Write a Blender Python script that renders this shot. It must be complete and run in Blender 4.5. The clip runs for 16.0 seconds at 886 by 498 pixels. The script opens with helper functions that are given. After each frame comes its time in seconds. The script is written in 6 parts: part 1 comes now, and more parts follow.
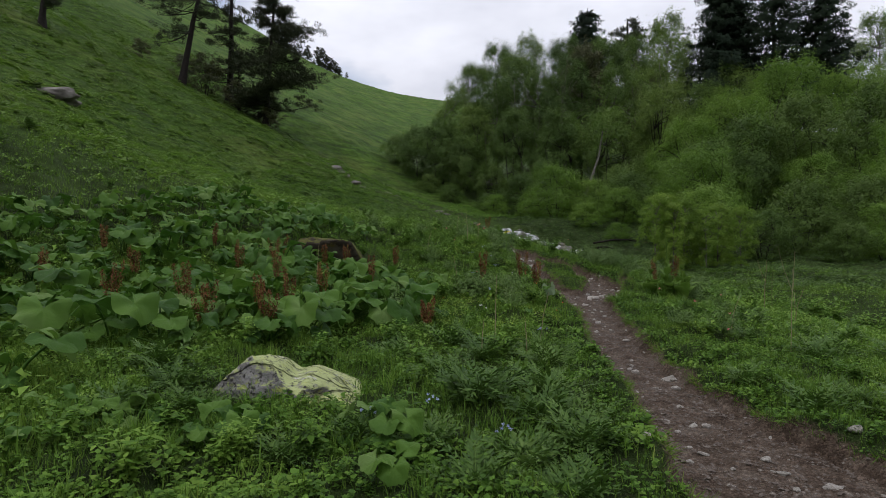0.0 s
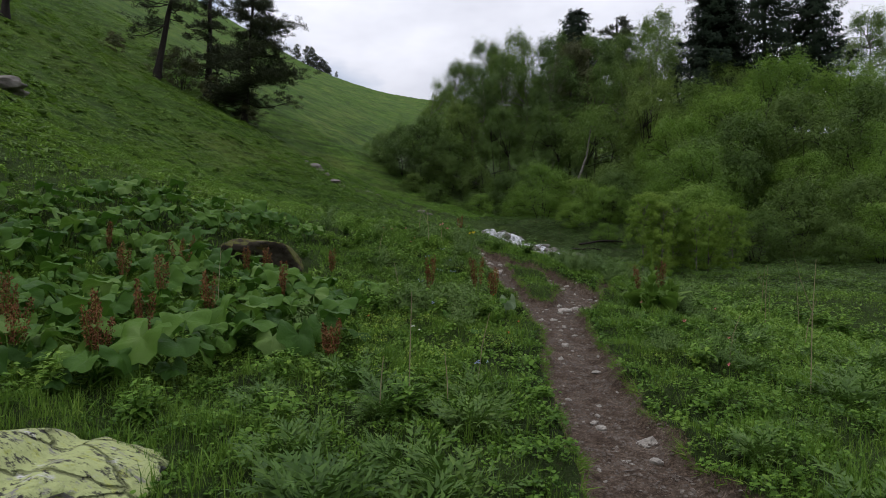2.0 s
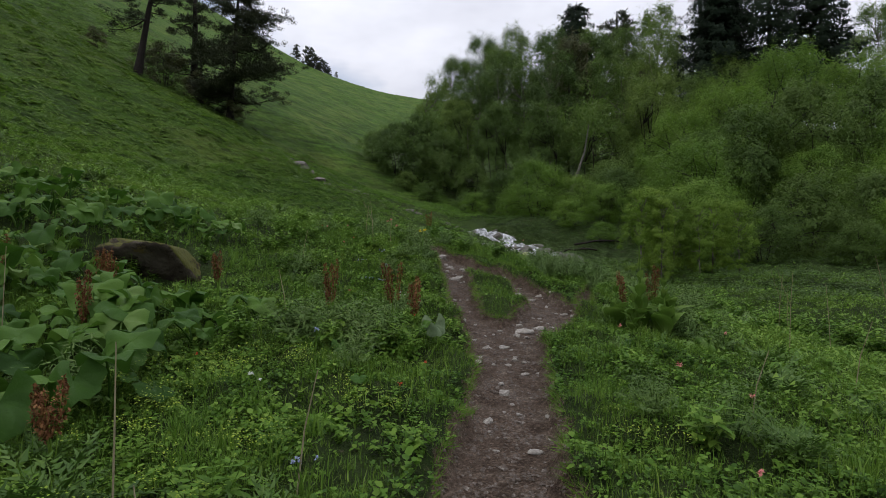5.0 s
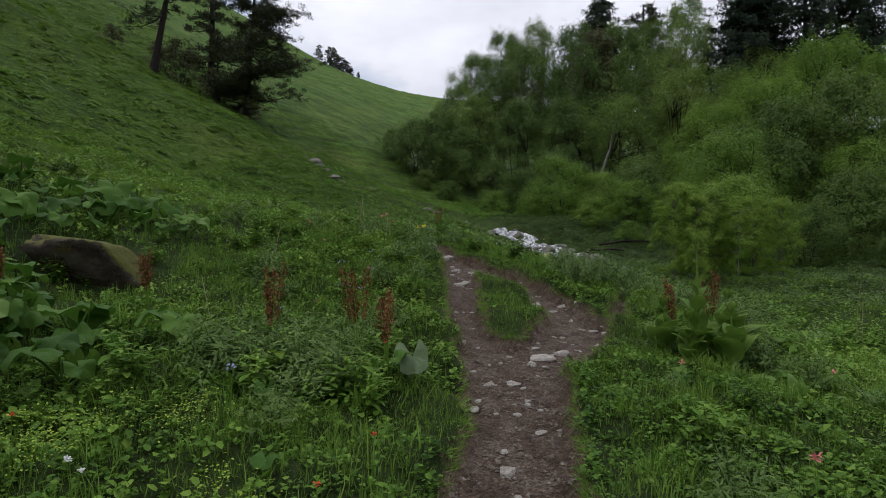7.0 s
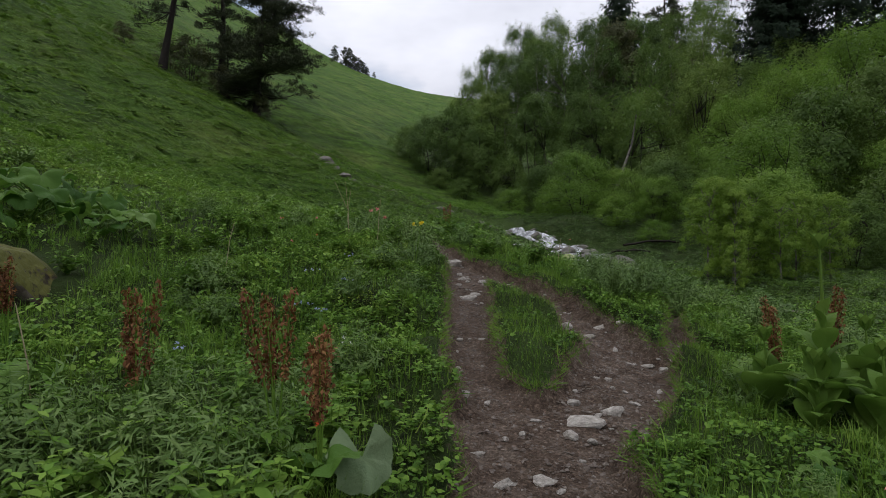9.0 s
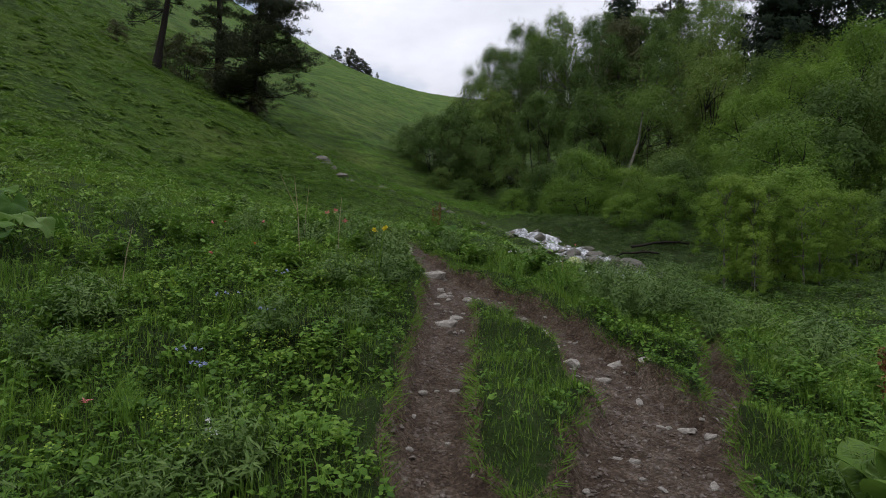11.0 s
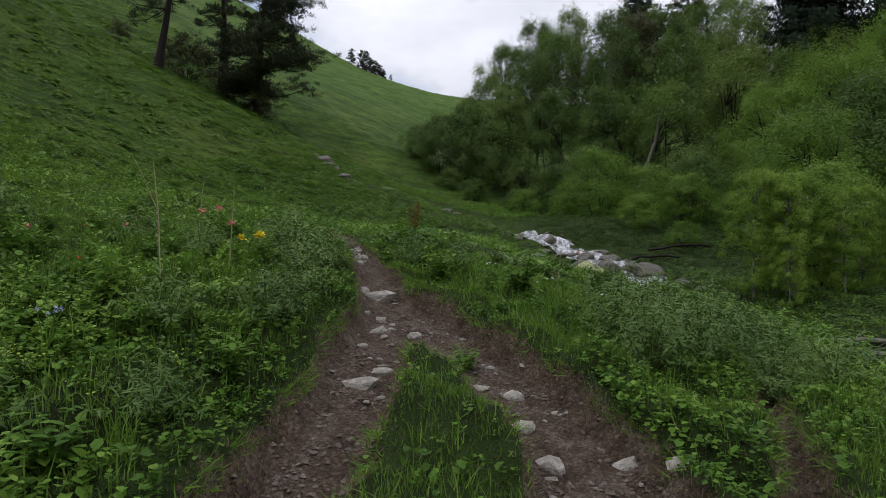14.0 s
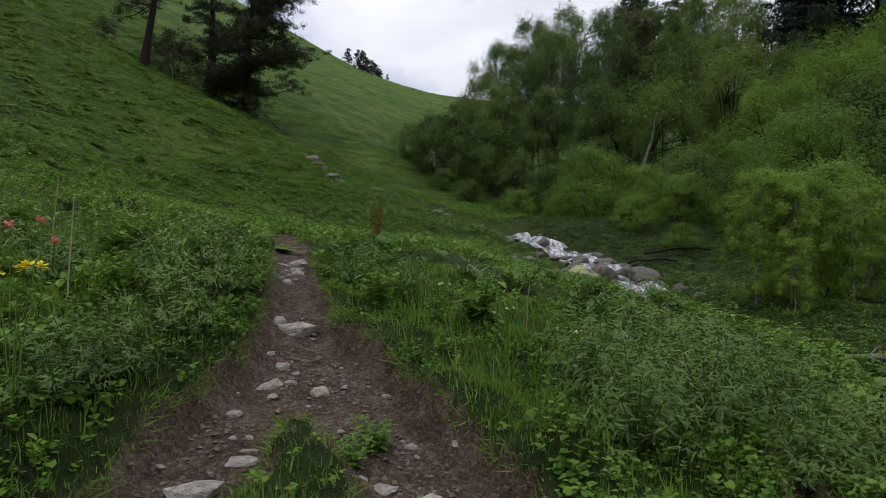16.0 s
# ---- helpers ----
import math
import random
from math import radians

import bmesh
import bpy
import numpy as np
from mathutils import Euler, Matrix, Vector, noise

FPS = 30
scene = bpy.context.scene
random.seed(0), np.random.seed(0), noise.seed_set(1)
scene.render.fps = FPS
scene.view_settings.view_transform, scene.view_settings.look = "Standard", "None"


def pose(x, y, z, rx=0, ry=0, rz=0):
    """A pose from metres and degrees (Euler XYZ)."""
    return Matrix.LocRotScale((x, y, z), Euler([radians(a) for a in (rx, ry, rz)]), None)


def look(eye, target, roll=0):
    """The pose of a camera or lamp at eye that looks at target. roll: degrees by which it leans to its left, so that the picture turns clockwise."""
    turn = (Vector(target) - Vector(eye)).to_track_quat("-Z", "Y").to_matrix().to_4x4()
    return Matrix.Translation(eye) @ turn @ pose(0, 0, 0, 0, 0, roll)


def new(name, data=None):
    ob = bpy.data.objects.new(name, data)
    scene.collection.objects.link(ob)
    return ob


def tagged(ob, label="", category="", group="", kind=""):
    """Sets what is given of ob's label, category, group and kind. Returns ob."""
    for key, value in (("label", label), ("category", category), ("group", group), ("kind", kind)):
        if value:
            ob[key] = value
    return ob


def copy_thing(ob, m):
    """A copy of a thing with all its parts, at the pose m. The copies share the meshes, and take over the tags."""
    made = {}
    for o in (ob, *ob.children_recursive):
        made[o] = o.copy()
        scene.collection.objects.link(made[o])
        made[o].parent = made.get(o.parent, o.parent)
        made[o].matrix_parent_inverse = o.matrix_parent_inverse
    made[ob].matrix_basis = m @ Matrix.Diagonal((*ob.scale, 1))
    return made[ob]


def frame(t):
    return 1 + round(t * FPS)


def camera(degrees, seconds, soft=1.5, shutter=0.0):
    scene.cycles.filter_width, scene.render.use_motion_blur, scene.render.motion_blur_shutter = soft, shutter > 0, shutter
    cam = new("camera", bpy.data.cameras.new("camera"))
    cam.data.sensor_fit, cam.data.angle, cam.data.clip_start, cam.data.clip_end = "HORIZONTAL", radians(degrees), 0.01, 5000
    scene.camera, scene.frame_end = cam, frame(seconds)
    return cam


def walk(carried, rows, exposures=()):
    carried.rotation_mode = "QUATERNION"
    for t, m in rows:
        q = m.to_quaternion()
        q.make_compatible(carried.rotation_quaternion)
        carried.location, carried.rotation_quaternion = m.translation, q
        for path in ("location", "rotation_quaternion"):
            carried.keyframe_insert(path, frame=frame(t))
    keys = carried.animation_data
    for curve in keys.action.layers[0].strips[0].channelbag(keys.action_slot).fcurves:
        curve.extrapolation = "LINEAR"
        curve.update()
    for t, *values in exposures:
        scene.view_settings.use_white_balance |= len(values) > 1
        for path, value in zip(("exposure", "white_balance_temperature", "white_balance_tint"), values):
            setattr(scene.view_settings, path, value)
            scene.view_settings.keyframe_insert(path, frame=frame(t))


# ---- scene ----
cam = camera(74.0, 16.0, soft=0.9)
PATH = [
    (0, -0.000, -0.000, 1.713, 90.10, -0.17, -0.00),
    (0.5, 0.153, 0.496, 1.744, 90.11, -0.14, -0.09),
    (1, 0.365, 0.969, 1.756, 90.14, -0.17, -0.13),
    (1.5, 0.586, 1.451, 1.780, 90.17, -0.20, -0.47),
    (2, 0.832, 1.930, 1.776, 90.16, -0.25, -0.85),
    (2.5, 1.055, 2.386, 1.789, 90.20, -0.26, -1.00),
    (3, 1.279, 2.782, 1.798, 90.23, -0.28, -1.17),
    (3.5, 1.492, 3.155, 1.782, 90.22, -0.27, -1.20),
    (3.7, 1.564, 3.316, 1.778, 90.24, -0.16, -1.20),
    (5.8, 2.199, 5.244, 1.809, 90.22, -0.17, 0.04),
    (6, 2.237, 5.421, 1.805, 90.21, -0.20, 0.27),
    (6.5, 2.301, 5.880, 1.776, 90.24, -0.14, 1.22),
    (7, 2.324, 6.402, 1.804, 90.24, -0.18, 1.57),
    (7.5, 2.353, 6.932, 1.819, 90.21, -0.21, 1.96),
    (8, 2.356, 7.445, 1.814, 90.24, -0.20, 2.37),
    (8.5, 2.386, 7.980, 1.853, 90.25, -0.20, 2.67),
    (9, 2.437, 8.453, 1.853, 90.26, -0.16, 3.15),
    (9.2, 2.468, 8.636, 1.842, 90.31, -0.11, 3.35),
    (11.3, 2.729, 10.342, 1.997, 90.33, 0.12, 3.68),
    (11.5, 2.757, 10.491, 2.008, 90.33, 0.07, 3.86),
    (12, 2.807, 10.829, 2.028, 90.42, 0.08, 4.26),
    (12.5, 2.903, 11.189, 2.033, 90.47, 0.09, 4.42),
    (13, 3.021, 11.536, 2.047, 90.53, 0.20, 4.86),
    (13.5, 3.088, 11.899, 2.076, 90.50, 0.24, 5.02),
    (14, 3.213, 12.276, 2.084, 90.53, 0.20, 5.08),
    (14.5, 3.332, 12.646, 2.106, 90.55, 0.26, 5.14),
    (15, 3.432, 12.981, 2.162, 90.50, 0.30, 5.09),
    (15.5, 3.534, 13.291, 2.193, 90.51, 0.25, 4.92),
    (16, 3.606, 13.603, 2.249, 90.54, 0.23, 4.85),
]
walk(cam, [(t, pose(*p)) for t, *p in PATH])



# ---- light ----
world = bpy.data.worlds.new("sky")
scene.world = world
world.use_nodes = True
wn, wl = world.node_tree.nodes, world.node_tree.links
wn.clear()
w_out = wn.new("ShaderNodeOutputWorld")
w_bg = wn.new("ShaderNodeBackground")
w_sky = wn.new("ShaderNodeTexSky")
w_sky.sky_type, w_sky.sun_disc = "NISHITA", False
w_sky.sun_elevation, w_sky.sun_rotation = radians(66), radians(250)
w_co = wn.new("ShaderNodeTexCoord")
w_map = wn.new("ShaderNodeMapping")
w_map.inputs["Scale"].default_value = (1.0, 1.0, 2.2)
w_map.inputs["Location"].default_value = (0.35, 0.1, 0.6)
w_no = wn.new("ShaderNodeTexNoise")
w_no.inputs["Scale"].default_value, w_no.inputs["Detail"].default_value, w_no.inputs["Roughness"].default_value = 2.6, 5, 0.5
w_ra = wn.new("ShaderNodeValToRGB")
w_ra.color_ramp.elements[0].position, w_ra.color_ramp.elements[0].color = 0.33, (0.30, 0.30, 0.30, 1)
w_ra.color_ramp.elements[1].position, w_ra.color_ramp.elements[1].color = 0.46, (1, 1, 1, 1)
w_n2 = wn.new("ShaderNodeTexNoise")
w_n2.inputs["Scale"].default_value, w_n2.inputs["Detail"].default_value = 4.5, 4
w_cl = wn.new("ShaderNodeValToRGB")
w_cl.color_ramp.elements[0].position, w_cl.color_ramp.elements[0].color = 0.3, (5.5, 5.65, 6.5, 1)
w_cl.color_ramp.elements[1].position, w_cl.color_ramp.elements[1].color = 0.7, (7.7, 7.85, 8.7, 1)
w_mix = wn.new("ShaderNodeMix")
w_mix.data_type = "RGBA"
wl.new(w_co.outputs["Generated"], w_map.inputs["Vector"])
wl.new(w_map.outputs["Vector"], w_no.inputs["Vector"])
wl.new(w_map.outputs["Vector"], w_n2.inputs["Vector"])
wl.new(w_no.outputs["Fac"], w_ra.inputs["Fac"])
wl.new(w_n2.outputs["Fac"], w_cl.inputs["Fac"])
wl.new(w_ra.outputs["Color"], w_mix.inputs["Factor"])
wl.new(w_sky.outputs["Color"], w_mix.inputs[6])
wl.new(w_cl.outputs["Color"], w_mix.inputs[7])
w_sep = wn.new("ShaderNodeSeparateXYZ")
w_up = wn.new("ShaderNodeMapRange")
w_up.inputs["To Min"].default_value, w_up.inputs["To Max"].default_value = 0.86, 1.60
w_dome = wn.new("ShaderNodeVectorMath")
w_dome.operation = "SCALE"
wl.new(w_co.outputs["Generated"], w_sep.inputs[0])
wl.new(w_sep.outputs["Z"], w_up.inputs["Value"])
wl.new(w_mix.outputs[2], w_dome.inputs[0])
wl.new(w_up.outputs[0], w_dome.inputs["Scale"])
wl.new(w_dome.outputs[0], w_bg.inputs["Color"])
w_bg.inputs["Strength"].default_value = 0.113
wl.new(w_bg.outputs["Background"], w_out.inputs["Surface"])

sun = new("sun", bpy.data.lights.new("sun", "SUN"))
sun.data.energy, sun.data.angle, sun.data.color = 0.6, radians(30), (1.0, 0.96, 0.9)
sun.matrix_world = look((-18, -8, 45), (0, 0, 0))


# ---- materials ----
def shader(name):
    m = bpy.data.materials.new(name)
    m.use_nodes = True
    return m, m.node_tree.nodes, m.node_tree.links, m.node_tree.nodes["Principled BSDF"]


def node(nodes, kind, **values):
    n = nodes.new(kind)
    for key, value in values.items():
        n.inputs[key].default_value = value
    return n


def ramp(nodes, stops):
    n = nodes.new("ShaderNodeValToRGB")
    while len(n.color_ramp.elements) < len(stops):
        n.color_ramp.elements.new(0.5)
    for e, (p, c) in zip(n.color_ramp.elements, stops):
        e.position, e.color = p, (*c, 1)
    return n


def leafy(name, stops, through_light=0.3, rough=0.55, patch=0.6, gloss=0.25, vary=0.5, each=0.25, relief=0):
    """Foliage: each leaf has its own shade out of stops, shifted in patches, and lets some light through."""
    m, n, l, b = shader(name)
    geo, info = n.new("ShaderNodeNewGeometry"), n.new("ShaderNodeObjectInfo")
    noise_a = node(n, "ShaderNodeTexNoise", Scale=patch, Detail=3.0)
    l.new(geo.outputs["Position"], noise_a.inputs["Vector"])
    add = n.new("ShaderNodeMath"); add.operation = "MULTIPLY_ADD"
    l.new(geo.outputs["Random Per Island"], add.inputs[0]); add.inputs[1].default_value = vary
    half = n.new("ShaderNodeMath"); half.operation = "MULTIPLY_ADD"
    l.new(noise_a.outputs["Fac"], half.inputs[0]); half.inputs[1].default_value = 0.9; half.inputs[2].default_value = -0.25 + (0.5 - vary) * 0.5 + (0.25 - each) * 0.5
    l.new(half.outputs[0], add.inputs[2])
    add2 = n.new("ShaderNodeMath"); add2.operation = "MULTIPLY_ADD"
    l.new(info.outputs["Random"], add2.inputs[0]); add2.inputs[1].default_value = each
    l.new(add.outputs[0], add2.inputs[2])
    r = ramp(n, stops)
    l.new(add2.outputs[0], r.inputs["Fac"])
    l.new(r.outputs["Color"], b.inputs["Base Color"])
    b.inputs["Roughness"].default_value = rough
    b.inputs["Specular IOR Level"].default_value = gloss
    if relief:
        veins = node(n, "ShaderNodeTexNoise", Scale=relief, Detail=5.0, Roughness=0.65)
        l.new(geo.outputs["Position"], veins.inputs["Vector"])
        bp = node(n, "ShaderNodeBump", Strength=0.7, Distance=0.012)
        l.new(veins.outputs["Fac"], bp.inputs["Height"]); l.new(bp.outputs["Normal"], b.inputs["Normal"])
    t = n.new("ShaderNodeBsdfTranslucent")
    l.new(r.outputs["Color"], t.inputs["Color"])
    mix = n.new("ShaderNodeMixShader"); mix.inputs["Fac"].default_value = through_light
    l.new(b.outputs[0], mix.inputs[1]); l.new(t.outputs[0], mix.inputs[2])
    l.new(mix.outputs[0], n["Material Output"].inputs["Surface"])
    return m


def rocky(name, stops, scale=6.0, bump=0.4, rough=0.85, cover=None, cracks=0.0, crust=0.0):
    """Stone in several tones; cover: (colour, amount, scale) of moss or lichen blotches with edges of their own."""
    m, n, l, b = shader(name)
    co, info = n.new("ShaderNodeTexCoord"), n.new("ShaderNodeObjectInfo")
    shift = n.new("ShaderNodeVectorMath"); shift.operation = "ADD"
    l.new(co.outputs["Object"], shift.inputs[0]); l.new(info.outputs["Random"], shift.inputs[1])
    a = node(n, "ShaderNodeTexNoise", Scale=scale, Detail=8.0, Roughness=0.65)
    l.new(shift.outputs[0], a.inputs["Vector"])
    r = ramp(n, stops)
    l.new(a.outputs["Fac"], r.inputs["Fac"])
    last = r.outputs["Color"]
    for colour, amount, sc in cover or ():
        c = node(n, "ShaderNodeTexNoise", Scale=sc, Detail=6.0, Roughness=0.7)
        l.new(shift.outputs[0], c.inputs["Vector"])
        k = ramp(n, ((1 - amount - 0.04, (0, 0, 0)), (1 - amount + 0.04, (1, 1, 1))))
        l.new(c.outputs["Fac"], k.inputs["Fac"])
        if crust and sc == cover[0][2]:
            # the broad crust grows on faces turned to the sky
            geo, axes, tilt = n.new("ShaderNodeNewGeometry"), n.new("ShaderNodeSeparateXYZ"), n.new("ShaderNodeMath")
            tilt.operation = "MULTIPLY_ADD"; tilt.inputs[1].default_value = crust
            l.new(geo.outputs["True Normal"], axes.inputs[0]); l.new(axes.outputs["Z"], tilt.inputs[0]); l.new(c.outputs["Fac"], tilt.inputs[2])
            l.new(tilt.outputs[0], k.inputs["Fac"])
        mix = n.new("ShaderNodeMix"); mix.data_type = "RGBA"
        mix.inputs[7].default_value = (*colour, 1)
        l.new(k.outputs["Color"], mix.inputs["Factor"]); l.new(last, mix.inputs[6])
        last = mix.outputs[2]
    bp = node(n, "ShaderNodeBump", Strength=bump, Distance=0.03)
    fine = node(n, "ShaderNodeTexNoise", Scale=scale * 4, Detail=8.0)
    l.new(shift.outputs[0], fine.inputs["Vector"])
    height = fine.outputs["Fac"]
    if cracks:
        bend = node(n, "ShaderNodeTexNoise", Scale=2.5, Detail=5.0)
        l.new(shift.outputs[0], bend.inputs["Vector"])
        warp = n.new("ShaderNodeMix"); warp.data_type = "VECTOR"; warp.inputs["Factor"].default_value = 0.3
        l.new(shift.outputs[0], warp.inputs[4]); l.new(bend.outputs["Color"], warp.inputs[5])
        cell = node(n, "ShaderNodeTexVoronoi", Scale=cracks); cell.feature = "DISTANCE_TO_EDGE"
        l.new(warp.outputs[1], cell.inputs["Vector"])
        seam = ramp(n, ((0.0, (0.12, 0.11, 0.10)), (0.022, (1, 1, 1))))
        l.new(cell.outputs["Distance"], seam.inputs["Fac"])
        mul = n.new("ShaderNodeMix"); mul.data_type = "RGBA"; mul.blend_type = "MULTIPLY"; mul.inputs["Factor"].default_value = 0.35
        l.new(last, mul.inputs[6]); l.new(seam.outputs["Color"], mul.inputs[7])
        last = mul.outputs[2]
        deep = n.new("ShaderNodeMath"); deep.operation = "MULTIPLY_ADD"; deep.inputs[1].default_value = 2.0
        l.new(seam.outputs["Color"], deep.inputs[0]); l.new(height, deep.inputs[2])
        height = deep.outputs[0]
    l.new(last, b.inputs["Base Color"])
    b.inputs["Roughness"].default_value = rough
    b.inputs["Specular IOR Level"].default_value = 0.25
    l.new(height, bp.inputs["Height"])
    l.new(bp.outputs["Normal"], b.inputs["Normal"])
    return m


GRASS = leafy("grass_blades", ((0.05, (0.046, 0.097, 0.015)), (0.45, (0.107, 0.211, 0.024)), (0.85, (0.167, 0.275, 0.037)), (1.0, (0.220, 0.297, 0.050))), 0.28, patch=0.9, rough=0.55, gloss=0.2)
# low blades, grass colours darkened for shade in the gaps
TURF = leafy("turf_blades", ((0.1, (0.032, 0.064, 0.011)), (0.5, (0.078, 0.150, 0.019)), (0.9, (0.135, 0.220, 0.030))), 0.26, patch=1.6, rough=0.6, gloss=0.15, vary=0.6)
HILLGRASS = leafy("hill_grass", ((0.1, (0.066, 0.136, 0.015)), (0.5, (0.104, 0.196, 0.021)), (0.95, (0.156, 0.240, 0.036))), 0.42, patch=0.25, vary=0.35)
HERB = leafy("herb_leaves", ((0.1, (0.045, 0.101, 0.016)), (0.5, (0.110, 0.220, 0.027)), (0.9, (0.190, 0.308, 0.047))), 0.32, patch=0.8, rough=0.6, gloss=0.15, vary=0.6)
# herb tones taken down: the shade of the wood is in the colour
SHADEDHERB = leafy("herb_leaves_darkened_as_shade", ((0.1, (0.034, 0.072, 0.014)), (0.9, (0.100, 0.178, 0.034))), 0.25, patch=0.5, vary=0.3)
THISTLE = leafy("thistle_leaves", ((0.1, (0.032, 0.074, 0.012)), (0.6, (0.070, 0.138, 0.021)), (1.0, (0.125, 0.200, 0.040))), 0.2, patch=1.5, rough=0.55, gloss=0.22)
SILVER = leafy("silvery_leaves", ((0.1, (0.041, 0.086, 0.016)), (0.6, (0.086, 0.153, 0.029)), (1.0, (0.153, 0.223, 0.061))), 0.12, patch=1.5, rough=0.55, gloss=0.22)
BUTTERBUR = leafy("butterbur_leaf", ((0.1, (0.024, 0.068, 0.009)), (0.5, (0.056, 0.132, 0.016)), (0.9, (0.100, 0.196, 0.026)), (1.0, (0.14, 0.23, 0.055))), 0.34, rough=0.55, patch=2.0, gloss=0.2, each=0.7, relief=45)
PALELEAF = leafy("pale_leaf_underside", ((0.1, (0.10, 0.16, 0.07)), (0.9, (0.18, 0.24, 0.12))), 0.2, rough=0.6, patch=9, relief=40)
RUST = leafy("rusty_seed_heads", ((0.1, (0.075, 0.028, 0.012)), (0.6, (0.165, 0.068, 0.025)), (1.0, (0.27, 0.14, 0.05))), 0.1, rough=0.8, patch=4)
LIMEBLOOM = leafy("lime_flowers", ((0.1, (0.16, 0.27, 0.02)), (0.9, (0.32, 0.42, 0.045))), 0.25, patch=3)
WITHERED = leafy("withered_blades", ((0.1, (0.075, 0.056, 0.028)), (0.9, (0.19, 0.15, 0.082))), 0.1, rough=0.8, patch=5)
DRY = leafy("dry_stalks", ((0.1, (0.16, 0.13, 0.07)), (0.9, (0.38, 0.32, 0.20))), 0.1, rough=0.8, patch=5)
BROADLEAF = leafy("tree_leaves", ((0.1, (0.054, 0.098, 0.022)), (0.5, (0.100, 0.168, 0.032)), (0.9, (0.160, 0.235, 0.046))), 0.5, patch=0.30, vary=0.06, each=0.55)
FRESHLEAF = leafy("fresh_bush_leaves", ((0.1, (0.074, 0.146, 0.018)), (0.5, (0.132, 0.236, 0.029)), (0.9, (0.195, 0.305, 0.047))), 0.5, patch=0.35, vary=0.06, each=0.4)
YOUNGLEAF = leafy("young_birch_leaves", ((0.1, (0.095, 0.175, 0.020)), (0.5, (0.165, 0.270, 0.032)), (0.9, (0.23, 0.335, 0.05))), 0.5, patch=0.5, vary=0.12, each=0.3)
DARKLEAF = leafy("shady_bush_leaves", ((0.1, (0.052, 0.096, 0.019)), (0.5, (0.088, 0.152, 0.028)), (0.9, (0.135, 0.205, 0.042))), 0.5, patch=0.30, vary=0.06, each=0.4)
DULLLEAF = leafy("reddish_young_leaves", ((0.1, (0.045, 0.065, 0.022)), (0.9, (0.12, 0.12, 0.05))), 0.42, patch=0.3, vary=0.2)
NEEDLE = leafy("dark_needles", ((0.1, (0.010, 0.018, 0.011)), (0.6, (0.020, 0.034, 0.018)), (1.0, (0.036, 0.056, 0.026))), 0.3, rough=0.8, patch=0.3, vary=0.3, gloss=0.1)
PINENEEDLE = leafy("pine_needles", ((0.1, (0.024, 0.031, 0.017)), (0.6, (0.045, 0.056, 0.029)), (1.0, (0.080, 0.086, 0.044))), 0.3, rough=0.65, patch=0.4)
YELLOW = leafy("yellow_petals", ((0.1, (0.65, 0.50, 0.02)), (0.9, (0.85, 0.72, 0.05))), 0.3)
PINK = leafy("pink_petals", ((0.1, (0.55, 0.14, 0.16)), (0.9, (0.75, 0.30, 0.28))), 0.3)
RED = leafy("red_petals", ((0.1, (0.55, 0.05, 0.02)), (0.9, (0.70, 0.12, 0.05))), 0.3)
BLUE = leafy("blue_petals", ((0.1, (0.26, 0.30, 0.48)), (0.9, (0.45, 0.50, 0.70))), 0.3)
WHITE = leafy("white_petals", ((0.1, (0.6, 0.6, 0.58)), (0.9, (0.8, 0.8, 0.78))), 0.3)
BARK = rocky("brown_bark", ((0.3, (0.008, 0.006, 0.005)), (0.7, (0.026, 0.019, 0.015))), 5, 0.8)
BIRCHBARK = rocky("birch_bark", ((0.35, (0.05, 0.045, 0.04)), (0.55, (0.17, 0.16, 0.13)), (0.8, (0.34, 0.32, 0.28))), 2.5, 0.3)
STONE = rocky("path_stone", ((0.25, (0.17, 0.150, 0.128)), (0.5, (0.36, 0.330, 0.285)), (0.8, (0.60, 0.56, 0.49))), 3.0, 0.7)
GREYROCK = rocky("grey_rock", ((0.25, (0.07, 0.062, 0.054)), (0.5, (0.155, 0.14, 0.122)), (0.8, (0.32, 0.30, 0.265))), 2.0, 0.8)
GRAVEL = rocky("path_gravel", ((0.25, (0.05, 0.038, 0.030)), (0.55, (0.13, 0.104, 0.084)), (0.8, (0.36, 0.33, 0.28))), 30, 0.3)
BOULDER = rocky("lichened_boulder", ((0.3, (0.07, 0.066, 0.06)), (0.5, (0.20, 0.19, 0.178)), (0.75, (0.40, 0.39, 0.37))), 3.2, 1.0,
                cover=(((0.36, 0.40, 0.17), 0.35, 2.2), ((0.20, 0.19, 0.175), 0.38, 5.0), ((0.33, 0.36, 0.10), 0.40, 8.0), ((0.50, 0.49, 0.47), 0.36, 3.4), ((0.040, 0.037, 0.032), 0.43, 12.0)), cracks=1.3, crust=0.38)
MOSSROCK = rocky("mossy_boulder", ((0.3, (0.022, 0.017, 0.012)), (0.5, (0.056, 0.044, 0.031)), (0.8, (0.16, 0.14, 0.11))), 3.0, 1.0,
                 cover=(((0.082, 0.084, 0.016), 0.36, 1.6), ((0.105, 0.078, 0.018), 0.36, 2.6), ((0.022, 0.016, 0.010), 0.42, 5.0), ((0.30, 0.30, 0.24), 0.32, 4.2)), crust=0.40)
WETROCK = rocky("stream_rock", ((0.3, (0.05, 0.046, 0.04)), (0.6, (0.14, 0.125, 0.10)), (0.85, (0.26, 0.25, 0.22))), 4, 0.7, rough=0.5, cover=(((0.06, 0.085, 0.025), 0.40, 1.8),))


